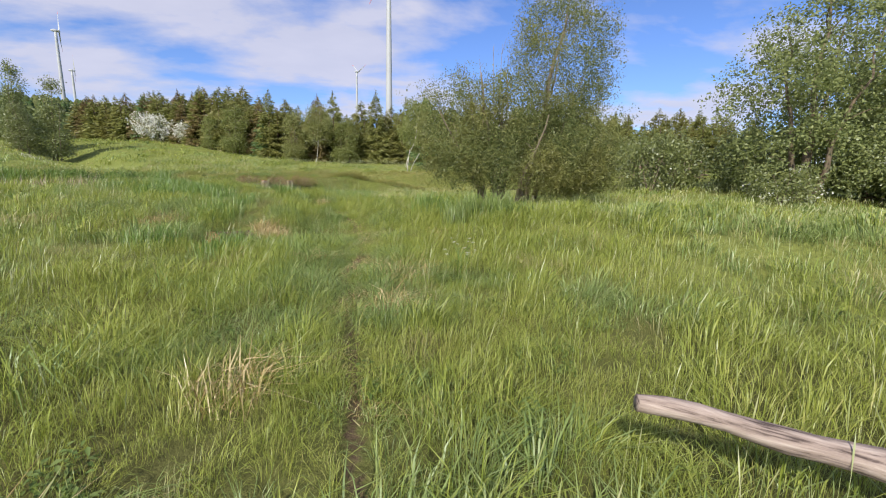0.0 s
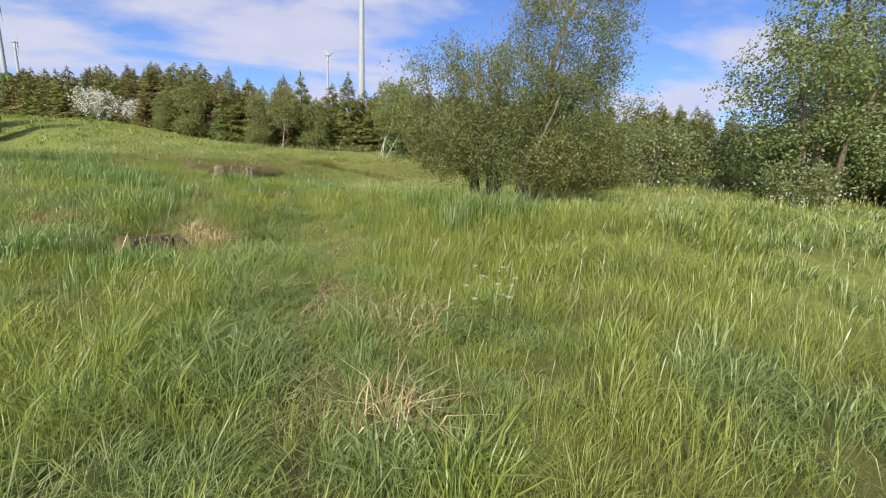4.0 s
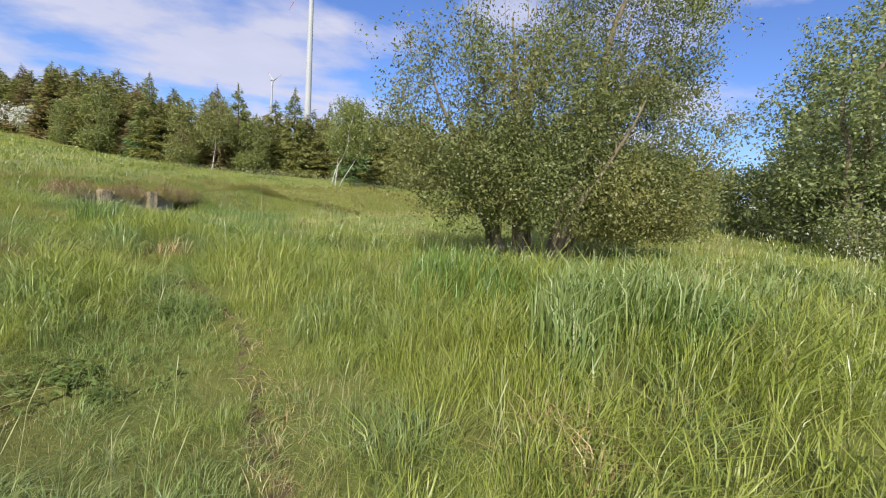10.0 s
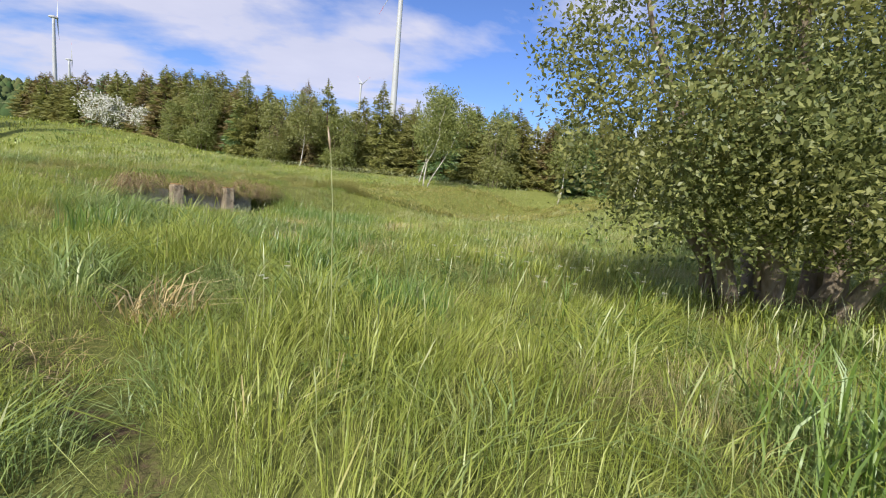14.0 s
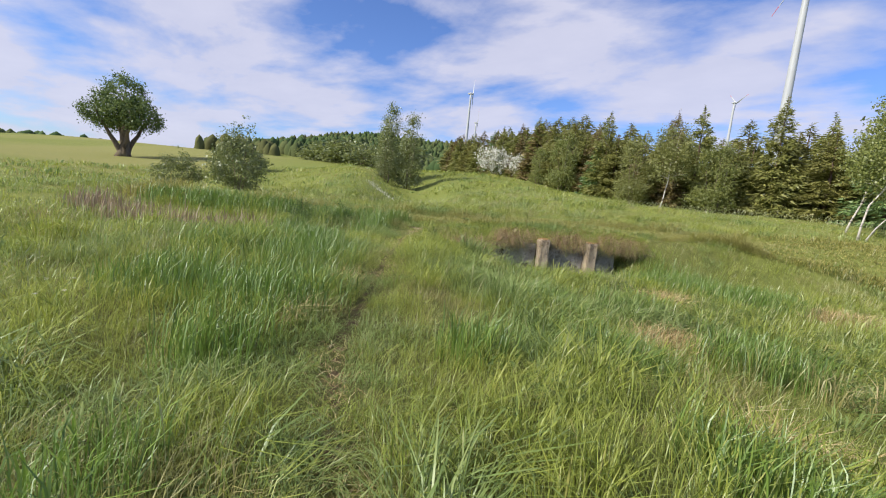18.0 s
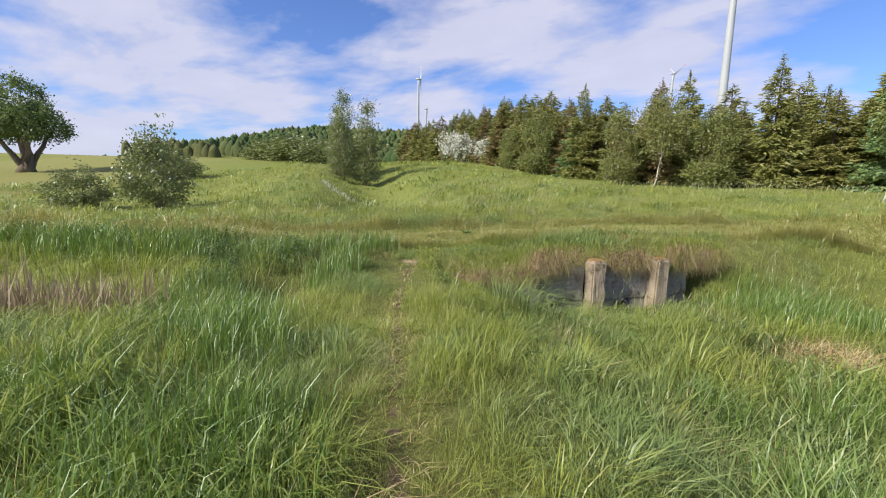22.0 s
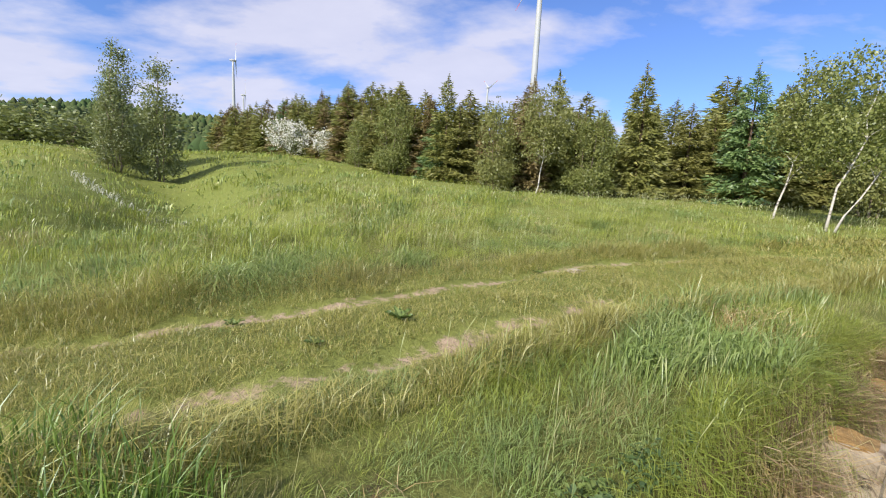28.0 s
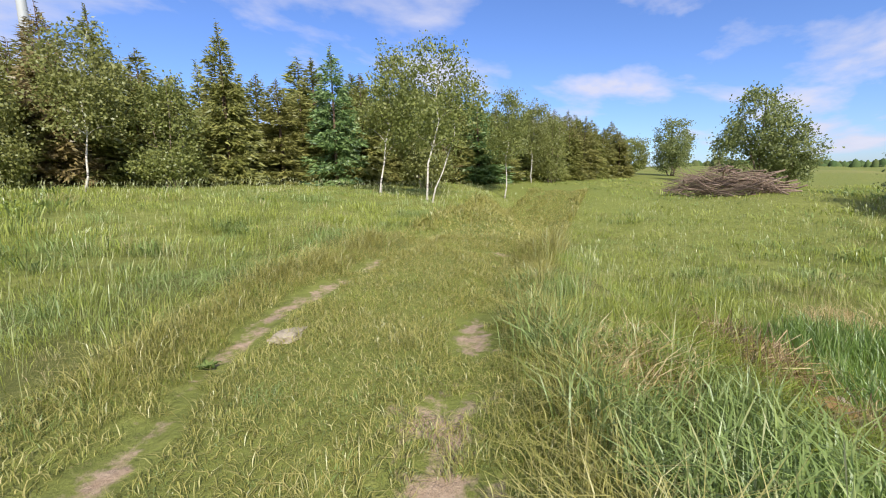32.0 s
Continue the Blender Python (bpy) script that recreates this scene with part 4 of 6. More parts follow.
def leaves_mesh(name, pts, size, mat, seed, narrow=0.55, hang=0.0):
    """Small folded leaves at the given points."""
    r = np.random.default_rng(seed)
    p = np.asarray(pts, float)
    n = len(p)
    d = r.normal(size=(n, 3))
    d[:, 2] -= hang
    d /= np.linalg.norm(d, axis=1)[:, None]
    e = np.cross(d, r.normal(size=(n, 3)))
    e /= np.linalg.norm(e, axis=1)[:, None]
    nrm = np.cross(d, e)
    s = (size * r.uniform(0.6, 1.3, n))[:, None]
    v = np.stack([p, p + d * s * 0.5 + e * s * narrow / 2 + nrm * s * 0.08, p + d * s, p + d * s * 0.5 - e * s * narrow / 2 + nrm * s * 0.08], 1).reshape(-1, 3)
    return mesh_raw(name, v, np.full(n, 4), np.arange(4 * n), mat)


def in_blobs(blobs, n, r, shell=0.35):
    """Random points in a set of ellipsoids, more of them near the outside."""
    w = np.array([b[6] for b in blobs], float)
    pick = r.choice(len(blobs), n, p=w / w.sum())
    d = r.normal(size=(n, 3))
    d /= np.linalg.norm(d, axis=1)[:, None]
    k = (shell + (1 - shell) * r.uniform(0, 1, n)) ** 0.6
    c = np.array([b[:3] for b in blobs])[pick]
    e = np.array([b[3:6] for b in blobs])[pick]
    return c + d * e * k[:, None]


def leafy_tree(name, at, stems, blobs, n_branch, n_leaf, leaf, mat, bark_mat, seed, label, category, girth=0.12, spray=0.30, narrow=0.55, dead=(), sides=5, group="", blossom=0.0, blossom_mat=None, hang=0.0, low=0.25, stem_mat=None, bare=0.1):
    """A tree in its own frame: stems run to the given tops, branches reach points of the crown, leaves cluster along their outer halves."""
    r = np.random.default_rng(seed)
    root = new(name)
    root.location = (at[0], at[1], float(land(at[0], at[1])) - 0.05)
    tagged(root, label, category, group)
    wood, skel, rad = Build(), [], []
    for k, (bx, by, tx, ty, tz, g) in enumerate(stems):
        b, t = np.array([bx, by, -0.15]), np.array([tx, ty, tz])
        pts = []
        for i in range(9):
            f = i / 8
            bow = np.array([tx - bx, ty - by, 0]) * 0.10 * math.sin(f * math.pi)
            pts.append(b + (t - b) * f - bow * (0.5 - f) + r.normal(size=3) * 0.035 * tz * (0.2 if i in (0,) else 0.35))
        rr = [g * girth * (1 - 0.88 * (i / 8) ** 0.8) * (1.35 if i == 0 else 1.0) for i in range(9)]
        wood.tube(pts, rr, 7)
        skel += pts[2:]
        rad += rr[2:]
    targets = in_blobs(blobs, n_branch, r, 0.45)
    targets = targets[np.argsort(np.hypot(targets[:, 0], targets[:, 1]) + 0.3 * targets[:, 2])]
    spots = []
    for t in targets:
        S = np.array(skel)
        d = S - t
        cost = np.linalg.norm(d, axis=1) + 1.2 * np.maximum(0, d[:, 2] + low)
        i = int(np.argmin(cost))
        a = S[i]
        ln = np.linalg.norm(t - a)
        if ln < 0.15:
            continue
        bend = np.array([0, 0, 0.12 * ln]) + r.normal(size=3) * 0.06 * ln
        pts = [a + (t - a) * f + bend * math.sin(f * math.pi) for f in (0, 0.3, 0.65, 1.0)]
        r0 = min(rad[i] * 0.6, 0.012 + 0.018 * ln)
        wood.tube(pts, [r0, r0 * 0.75, r0 * 0.5, r0 * 0.15], 4, cap=False)
        skel += pts[1:]
        rad += [r0 * 0.75, r0 * 0.5, r0 * 0.3]
        for f in (0.35, 0.5, 0.65, 0.8, 0.9, 1.0, 1.0):
            spots.append(a + (t - a) * f + bend * math.sin(f * math.pi))
    for bx, by, tx, ty, tz in dead:
        pts = [np.array([bx + (tx - bx) * f, by + (ty - by) * f, 0.4 + (tz - 0.4) * f]) + r.normal(size=3) * 0.04 for f in (0, 0.25, 0.5, 0.75, 1.0)]
        wood.tube(pts, [0.035, 0.028, 0.021, 0.013, 0.004], 5)
        for f in (3, 3, 4):
            q = pts[f] - np.array([0, 0, 0.3])
            wood.tube([q, q + r.normal(size=3) * 0.12 + np.array([0, 0, 0.35])], [0.009, 0.003], 4)
    part("trunk", wood.mesh("trunk", stem_mat or bark_mat, True), root)
    spots = np.array(spots)
    clump = r.normal(size=(n_leaf // 9 + 1, 3)) * spray * 0.55
    pick = spots[np.repeat(r.integers(0, len(spots), n_leaf // 9 + 1), 9)[:n_leaf]]
    pts = pick + np.repeat(clump, 9, axis=0)[:n_leaf] + r.normal(size=(n_leaf, 3)) * leaf * 1.05
    pts = pts[pts[:, 2] > bare + 0.5 * (bare > 0.2) * lattice(pts[:, 0], pts[:, 1], 0.9, 19)]
    cut = int(len(pts) * blossom)
    part("crown", leaves_mesh("crown", pts[cut:], leaf, mat, seed + 1, narrow, hang), root)
    if cut:
        part("blossom", leaves_mesh("blossom", pts[:cut], leaf * 0.9, blossom_mat, seed + 2, 0.9), root, "white blossom")
    return root


# the willow by the basin, with a taller neighbour grown into it
willow = leafy_tree("willow_tree", (5.7, 18.1), [(-0.25, 0.0, -2.2, -0.2, 3.4, 1.0), (-0.1, -0.2, -1.0, -0.6, 4.4, 1.1), (0.1, 0.1, 0.1, 0.3, 4.8, 1.1), (0.5, -0.1, 1.7, -0.6, 5.0, 1.2), (0.9, 0.1, 2.0, -0.2, 6.9, 1.5), (1.1, 0.2, 3.2, 0.3, 5.0, 1.0), (0.2, 0.4, 0.9, 1.2, 3.6, 0.9), (0.3, -0.4, 0.8, -2.0, 3.0, 0.9), (-0.3, 0.3, -1.6, 0.6, 3.0, 0.8)],
                    [(-1.6, -0.4, 2.9, 1.7, 1.2, 1.5, 1.0), (-0.2, -0.5, 3.1, 1.7, 1.4, 1.35, 1.2), (1.9, -0.3, 4.9, 1.75, 1.7, 2.3, 2.8), (2.4, -0.3, 2.4, 2.0, 2.0, 1.6, 1.5), (0.6, -0.9, 1.55, 2.4, 1.3, 0.95, 2.4), (1.5, 1.0, 2.2, 1.6, 1.2, 1.2, 0.8), (-1.5, -0.5, 1.75, 1.5, 1.1, 0.9, 0.9), (2.7, 0.0, 1.5, 1.5, 1.3, 1.0, 1.6), (3.3, -0.2, 1.1, 1.3, 1.2, 0.8, 0.9)],
                    1600, 200000, 0.060, M_WILLOW, M_TWIG, 11, "broad multi-stemmed willow with pale wind-blown leaves and bare snags", "tree", 0.12, 0.38, 0.5, bare=0.28,
                    dead=[(-0.3, -0.2, -0.45, -0.2, 5.3), (-0.1, 0, -0.15, 0.1, 5.5), (-0.5, 0, -0.85, -0.1, 4.9), (-0.6, 0.1, -1.3, 0.2, 4.7), (0.0, -0.2, 0.0, -0.4, 4.9)])

# alders to the east
alder = leafy_tree("alder_tree", (19.5, 19.0), [(-0.3, 0, -1.2, 0.2, 6.2, 1.0), (0, 0, 0.3, 0.2, 8.2, 1.4), (0.3, 0.2, 1.6, 0.6, 6.8, 1.0), (0.2, -0.3, 0.4, -1.6, 5.8, 1.0)],
                   [(0.2, 0, 5.2, 2.3, 2.3, 3.1, 2.0), (-1.6, 0, 3.6, 2.0, 2.2, 2.2, 1.2), (1.6, 0.3, 4.0, 2.2, 2.2, 2.2, 1.0), (-0.4, 0, 1.7, 2.8, 2.6, 1.4, 1.2)], 340, 27000, 0.115, M_ALDER, M_BARK, 21, "tall loose-crowned alder with light green leaves", "tree", 0.13, 0.42)
alder.scale = (1.18, 1.18, 1.12)
copy_thing(alder, pose(25.0, 19.6, float(land(25.0, 19.6)) - 0.05, 0, 0, 80) @ Matrix.Diagonal((1.1, 1.1, 1.15, 1)))
copy_thing(alder, pose(26.5, 14.0, float(land(26.5, 14.0)) - 0.05, 0, 0, 200) @ Matrix.Diagonal((1.05, 1.05, 1.0, 1)))

shrub = leafy_tree("shrub", (15.3, 23.2), [(0, 0, -0.5, 0, 1.6, 1.0), (0.1, 0.1, 0.6, 0.2, 1.8, 1.0), (0, -0.1, 0.1, -0.6, 1.5, 1.0)], [(0, 0, 1.1, 1.3, 1.2, 1.0, 1.0)], 80, 6500, 0.10, M_BUSH, M_TWIG, 31, "low dense green shrub in the hollow", "shrub", 0.04, 0.28, group="shrubs by the hollow")
for i, (x, y, s) in enumerate([(20.5, 22.4, 1.5), (22.5, 16.0, 1.3), (27.5, 18.0, 1.6), (17.8, 24.4, 1.3), (24.0, 19.0, 1.5), (22.6, 20.8, 1.6)]):
    copy_thing(shrub, pose(x, y, float(land(x, y)) - 0.05, 0, 0, 47 * i) @ Matrix.Diagonal((s, s, s * 1.05, 1)))
shrub.scale = (1.35, 1.35, 1.5)
elder = leafy_tree("elder_shrub", (17.0, 17.6), [(0, 0, -0.5, 0, 1.2, 1.0), (0.1, 0.1, 0.6, 0.2, 1.3, 1.0)], [(0, 0, 0.8, 1.4, 1.1, 0.75, 1.0)], 60, 3000, 0.11, M_BUSH, M_TWIG, 33, "low shrub with pale flower heads among green leaves", "shrub", 0.04, 0.28, blossom=0.03, blossom_mat=M_BLOSSOM)

# hawthorns in flower before the forest
haw = leafy_tree("hawthorn_bush", (-25.6, 66.5), [(0, 0, -1.2, 0, 3.0, 1.0), (0.2, 0, 0.6, 0.2, 3.4, 1.2), (0, 0.1, 1.5, 0, 2.6, 1.0)], [(-0.8, 0, 2.2, 2.0, 1.7, 1.6, 1.0), (1.0, 0, 1.9, 1.8, 1.6, 1.4, 1.0)], 130, 10000, 0.16, M_BUSH, M_TWIG, 41, "hawthorn bush covered in white blossom", "bush", 0.06, 0.42, 0.7, blossom=0.6, blossom_mat=M_BLOSSOM, group="flowering bushes")
copy_thing(haw, pose(-20.9, 64.5, float(land(-20.9, 64.5)) - 0.05, 0, 0, 70) @ Matrix.Diagonal((0.62, 0.62, 0.75, 1)))
copy_thing(haw, pose(-75.0, 105.0, float(land(-75.0, 105.0)) - 0.05, 0, 0, 30) @ Matrix.Diagonal((1.2, 1.2, 0.9, 1)))

# the lone oak in the field
oak = leafy_tree("oak_tree", (-69.5, 41.0), [(0, 0, 0.3, 0, 8.5, 2.4), (0.1, 0, -3.6, 0.6, 6.0, 1.5), (0.1, 0, 3.6, -0.6, 6.4, 1.5), (0, 0, 0.4, 3.2, 6.4, 1.4), (0, 0, -0.4, -3.2, 6.0, 1.4)],
                 [(0, 0, 8.3, 3.0, 3.0, 2.4, 2.0), (0, 0, 5.2, 3.2, 3.2, 1.5, 1.2), (-3.0, 0, 5.6, 2.4, 2.8, 2.0, 1.2), (3.0, 0, 5.8, 2.4, 2.8, 2.0, 1.2), (0, 2.4, 5.8, 2.8, 2.4, 2.0, 1.0), (0, -2.4, 5.6, 2.8, 2.4, 2.0, 1.0)], 330, 17000, 0.26, M_OAK, M_BARK, 51, "lone broad-crowned oak with a stout dark trunk", "tree", 0.34, 0.5, 0.7)

# bushes and birches on the embankment
bush = leafy_tree("willow_bush", (-26.4, 31.6), [(0, 0, -0.9, 0, 3.2, 1.0), (0.2, 0, 0.5, 0.3, 4.1, 1.0), (0.1, 0.1, 0.2, -0.5, 3.8, 1.0), (0.2, 0.1, 1.3, 0.2, 2.8, 1.0)], [(0, 0, 1.7, 1.7, 1.7, 1.5, 2.0), (0.1, 0, 3.4, 0.9, 0.9, 0.9, 0.4)], 130, 7000, 0.15, M_BUSH, M_TWIG, 61, "rounded green willow bush with thin upper shoots", "bush", 0.05, 0.34, group="bushes on the embankment")
copy_thing(bush, pose(-29.5, 29.5, float(land(-29.5, 29.5)) - 0.05, 0, 0, 90) @ Matrix.Diagonal((0.9, 0.9, 0.55, 1)))
copy_thing(bush, pose(-46.0, 44.0, float(land(-46.0, 44.0)) - 0.05, 0, 0, 40) @ Matrix.Diagonal((1.6, 1.6, 0.7, 1)))
ybirch = leafy_tree("young_birch", (-27.2, 50.2), [(0, 0, 0.2, 0, 8.0, 1.0), (-0.4, 0.3, -0.7, 0.4, 6.2, 0.8), (0.3, 0, 0.9, -0.3, 5.4, 0.7)], [(0, 0, 2.0, 1.35, 1.35, 1.6, 1.2), (0.15, 0, 5.2, 0.8, 0.8, 2.8, 0.9), (-0.5, 0.3, 4.0, 0.7, 0.7, 2.0, 0.5)], 170, 8500, 0.15, M_BUSH, M_TWIG, 71, "slender young birch with dense grey-green lower growth", "tree", 0.08, 0.40, 0.6, group="birches on the embankment")
copy_thing(ybirch, pose(-30.9, 51.6, float(land(-30.9, 51.6)) - 0.05, 0, 0, 130) @ Matrix.Diagonal((0.95, 0.95, 1.04, 1)))
copy_thing(ybirch, pose(-28.8, 48.6, float(land(-28.8, 48.6)) - 0.05, 0, 0, 220) @ Matrix.Diagonal((0.8, 0.8, 0.55, 1)))
copy_thing(ybirch, pose(-37.5, 58.0, float(land(-37.5, 58.0)) - 0.05, 0, 0, 10) @ Matrix.Diagonal((0.9, 0.9, 0.9, 1)))


# birches at the forest's edge
def birch(at, lean, height, seed, label, stems=1, group="birches at the forest edge"):
    lx, ly = lean
    st = [(0, 0, lx, ly, height, 1.0)]
    if stems > 1:
        st.append((0.25, -0.05, lx + 1.4, ly - 0.3, height * 0.86, 0.8))
    bl = [(lx * 0.75, ly * 0.75, height * 0.72, 1.15, 1.15, height * 0.25, 1.0), (lx * 0.6, ly * 0.6, height * 0.52, 1.3, 1.3, height * 0.2, 0.7)]
    if stems > 1:
        bl.append((lx * 0.8 + 1.0, ly * 0.75, height * 0.58, 1.2, 1.2, height * 0.24, 1.0))
    return leafy_tree("birch_tree", at, st, bl, 110, 8500, 0.105, M_BIRCH, M_TWIG, seed, label, "tree", 0.043, 0.42, 0.7, group=group, hang=0.6, stem_mat=M_BIRCH_BARK)


birch((4.6, 41.1), (1.2, 0.1), 5.7, 81, "slender leaning birch with white bark")
birch((4.5, 38.5), (1.3, 0.2), 5.9, 82, "leaning birch with two white trunks", 2)
birch((14.7, 41.8), (0.8, 0.1), 6.3, 83, "slender leaning birch with white bark")
birch((-3.5, 47.3), (0.6, 0.0), 5.6, 84, "slender birch with pale bark and fresh leaves")
birch((22.5, 44.5), (0.7, 0.0), 6.0, 85, "slender birch with pale bark and fresh leaves")
sap = leafy_tree("birch_sapling", (-0.6, 47.6), [(0, 0, 0.1, 0, 4.4, 1.0), (0.2, 0.1, 0.7, 0.2, 3.6, 0.8), (-0.2, 0, -0.7, 0, 3.4, 0.8)], [(0, 0, 2.5, 1.2, 1.1, 1.9, 1.0), (0, 0, 0.95, 1.25, 1.2, 0.8, 0.7)], 120, 7500, 0.115, M_BIRCH, M_TWIG, 91, "bushy birch sapling in fresh green leaf", "tree", 0.05, 0.36, 0.7, group="saplings at the forest edge")
for i, (x, y, s) in enumerate([(-13.0, 55.8, 1.1), (-5.6, 48.8, 1.0), (10.6, 44.2, 1.1), (-16.5, 58.8, 0.8), (26.0, 44.6, 1.1)]):
    copy_thing(sap, pose(x, y, float(land(x, y)) - 0.05, 0, 0, 61 * i) @ Matrix.Diagonal((s, s, s * 1.1, 1)))


# spruces: dense cones of short drooping sprays in ragged tiers
def spruce(name, at, height, seed, mat, label, spread_=0.2, sprays=1500, size=0.34, whorls=17, group="spruces of the plantation"):
    r = np.random.default_rng(seed)
    root = new(name)
    root.location = (at[0], at[1], float(land(at[0], at[1])) - 0.08)
    tagged(root, label, "tree", group)
    wood = Build()
    wood.tube([(0, 0, -0.1), (0.01, 0, height * 0.5), (0, 0.01, height)], [height * 0.017, height * 0.009, height * 0.001], 6)
    part("trunk", wood.mesh("trunk", M_SPRUCE_BARK, True), root)
    # boughs in whorls; the sprays sit along them
    arms = whorls * 9
    af = np.repeat((np.arange(whorls) + 0.5) / whorls, 9) + r.normal(0, 0.028, arms)
    aa = r.uniform(0, 2 * np.pi, arms)
    al = r.uniform(0.62, 1.12, arms) * np.where(r.uniform(0, 1, arms) < 0.1, 0.5, 1.0)
    w = (1.04 - af) ** 0.9
    i = r.choice(arms, sprays, p=w / w.sum())
    f = np.clip(af[i] + r.normal(0, 0.008, sprays), 0, 1)
    reach = height * (spread_ * np.minimum((1 - f) ** 0.60, 1.7 * np.maximum(0.96 - f, 0) ** 0.85 + 0.10 * (1 - f)) + 0.010) * al[i]
    q = reach * (0.12 + 0.88 * r.uniform(0, 1, sprays) ** 0.62)
    a = aa[i] + r.normal(0, 0.20, sprays)
    z = height * (0.02 + 0.97 * f) - (0.30 - 0.45 * f) * q + 0.10 * q * q / np.maximum(reach, 0.05) + r.normal(0, 0.10, sprays)
    p = np.stack([np.cos(a) * q, np.sin(a) * q, z], -1)
    ad = a + r.normal(0, 0.65, sprays)
    drop = r.uniform(-0.75, 0.2, sprays) + 1.1 * np.clip(f - 0.6, 0, 1)
    d = np.stack([np.cos(ad), np.sin(ad), drop], -1)
    d /= np.linalg.norm(d, axis=1)[:, None]
    e = np.cross(d, r.normal(size=(sprays, 3)))
    e /= np.linalg.norm(e, axis=1)[:, None]
    ln = (size * r.uniform(0.7, 1.6, sprays) * (0.3 + 0.7 * (1 - f) ** 0.6))[:, None]
    V = np.stack([p + e * ln * 0.17, p + d * ln, p - e * ln * 0.17], 1).reshape(-1, 3)
    part("crown", mesh_raw("crown", V, np.full(sprays, 3), np.arange(3 * sprays), mat), root)
    return root


FRONT = [(-46.0, 84.0), (-32.0, 75.5), (-17.0, 61.0), (-9.0, 53.5), (0.0, 49.5), (10.0, 46.8), (20.0, 46.4), (30.0, 46.0), (46.0, 45.0)]
OLIVE, BLUISH, THIN = "olive-green spruce with upright cone-laden top", "dark blue-green spruce with drooping boughs", "brownish conifer with thinning needles"
near_kinds = [spruce("spruce_tree", (-9.0, 54.2), 7.4, 201, M_SPRUCE, OLIVE, 0.22, 9500, 0.29), spruce("spruce_tree", (2.4, 49.4), 7.4, 202, M_SPRUCE, OLIVE, 0.20, 9500, 0.29), spruce("spruce_tree", (7.2, 47.6), 7.2, 203, M_FIR, BLUISH, 0.25, 9500, 0.29),
              spruce("larch_tree", (-3.6, 50.9), 7.0, 204, M_BROWN, THIN, 0.20, 8000, 0.27), spruce("spruce_tree", (-2.0, 51.2), 7.3, 205, M_SPRUCE, OLIVE, 0.21, 9500, 0.29, 14)]
far_kinds = [spruce("spruce_tree", (-19.0, 63.6), 7.4, 211, M_SPRUCE, OLIVE, 0.21, 3600, 0.46), spruce("spruce_tree", (-28.0, 73.0), 7.4, 212, M_SPRUCE, OLIVE, 0.19, 3600, 0.46), spruce("spruce_tree", (-31.0, 76.0), 7.4, 213, M_FIR, BLUISH, 0.22, 3600, 0.46),
             spruce("larch_tree", (-24.0, 70.4), 7.4, 214, M_BROWN, THIN, 0.19, 3200, 0.44), spruce("spruce_tree", (-36.0, 79.0), 7.4, 215, M_SPRUCE, OLIVE, 0.20, 3600, 0.46)]
fr = random.Random(5)
for (ax, ay), (bx, by) in zip(FRONT, FRONT[1:]):
    seg = math.hypot(bx - ax, by - ay)
    ox, oy = -(by - ay) / seg, (bx - ax) / seg
    n = int(seg / 1.6)
    for row, (back, hh) in enumerate(((0.8, 0.90), (2.8, 1.02), (6.0, 1.12))):
        if row == 2:
            n = int(seg / 4.0)
        for i in range(n):
            f = (i + fr.uniform(0.1, 0.9)) / n
            bk = back + fr.uniform(-0.7, 0.9)
            x, y = ax + (bx - ax) * f + ox * bk, ay + (by - ay) * f + oy * bk
            left = x < -16
            k = fr.choices(near_kinds if (row == 0 and not left) or (row == 1 and x > -6) else far_kinds, (3, 3, 1.0 if x > 0 else 0.5, 2.6 if left else 0.6, 3))[0]
            s = hh * fr.uniform(0.82, 1.10) * (0.80 if -10 < x < 1 else 0.86 if x >= 1 else 0.96)
            copy_thing(k, pose(x, y, float(land(x, y)) - 0.08, fr.uniform(-2, 2), fr.uniform(-2, 2), fr.uniform(0, 360)) @ Matrix.Diagonal((s * 1.5, s * 1.5, s, 1)))
copy_thing(far_kinds[1], pose(7.0, 65.0, float(land(7.0, 65.0)), 0, 0, 40) @ Matrix.Diagonal((0.9, 0.9, 1.22, 1)))
copy_thing(far_kinds[3], pose(-23.8, 75.2, float(land(-23.8, 75.2)), 0, 0, 10) @ Matrix.Diagonal((1.0, 1.0, 1.05, 1)))
copy_thing(far_kinds[3], pose(-22.2, 74.4, float(land(-22.2, 74.4)), 0, 0, 110) @ Matrix.Diagonal((0.9, 0.9, 1.0, 1)))

# the forest's round-topped end, and trees beyond the brushwood
rb = leafy_tree("round_bush", (50.5, 46.0), [(0, 0, -1.0, 0, 4.2, 1.0), (0.2, 0, 1.0, 0.2, 4.4, 1.0), (0, 0.2, 0.1, 0.6, 4.6, 1.0)], [(0, 0, 2.7, 2.4, 2.2, 2.3, 1.0)], 120, 6500, 0.2, M_BIRCH, M_TWIG, 95, "rounded yellow-green bush at the forest end", "bush", 0.07, 0.42, 0.7)
ft = leafy_tree("ash_tree", (41.8, 32.0), [(0, 0, 0.2, 0, 8.6, 1.4), (-0.3, 0, -1.4, 1.3, 6.2, 1.0), (0.3, 0, 2.6, -0.3, 5.0, 1.0)], [(0, 0.3, 5.6, 2.8, 2.5, 3.2, 2.0), (-0.5, 1.8, 3.4, 2.2, 2.2, 2.6, 1.0), (0.5, -2.0, 3.2, 2.4, 2.4, 2.4, 1.2)], 240, 11000, 0.26, M_ALDER, M_BARK, 96, "dense rounded ash tree with silvery green leaves", "tree", 0.14, 0.5, 0.6, group="trees beyond the brushwood")
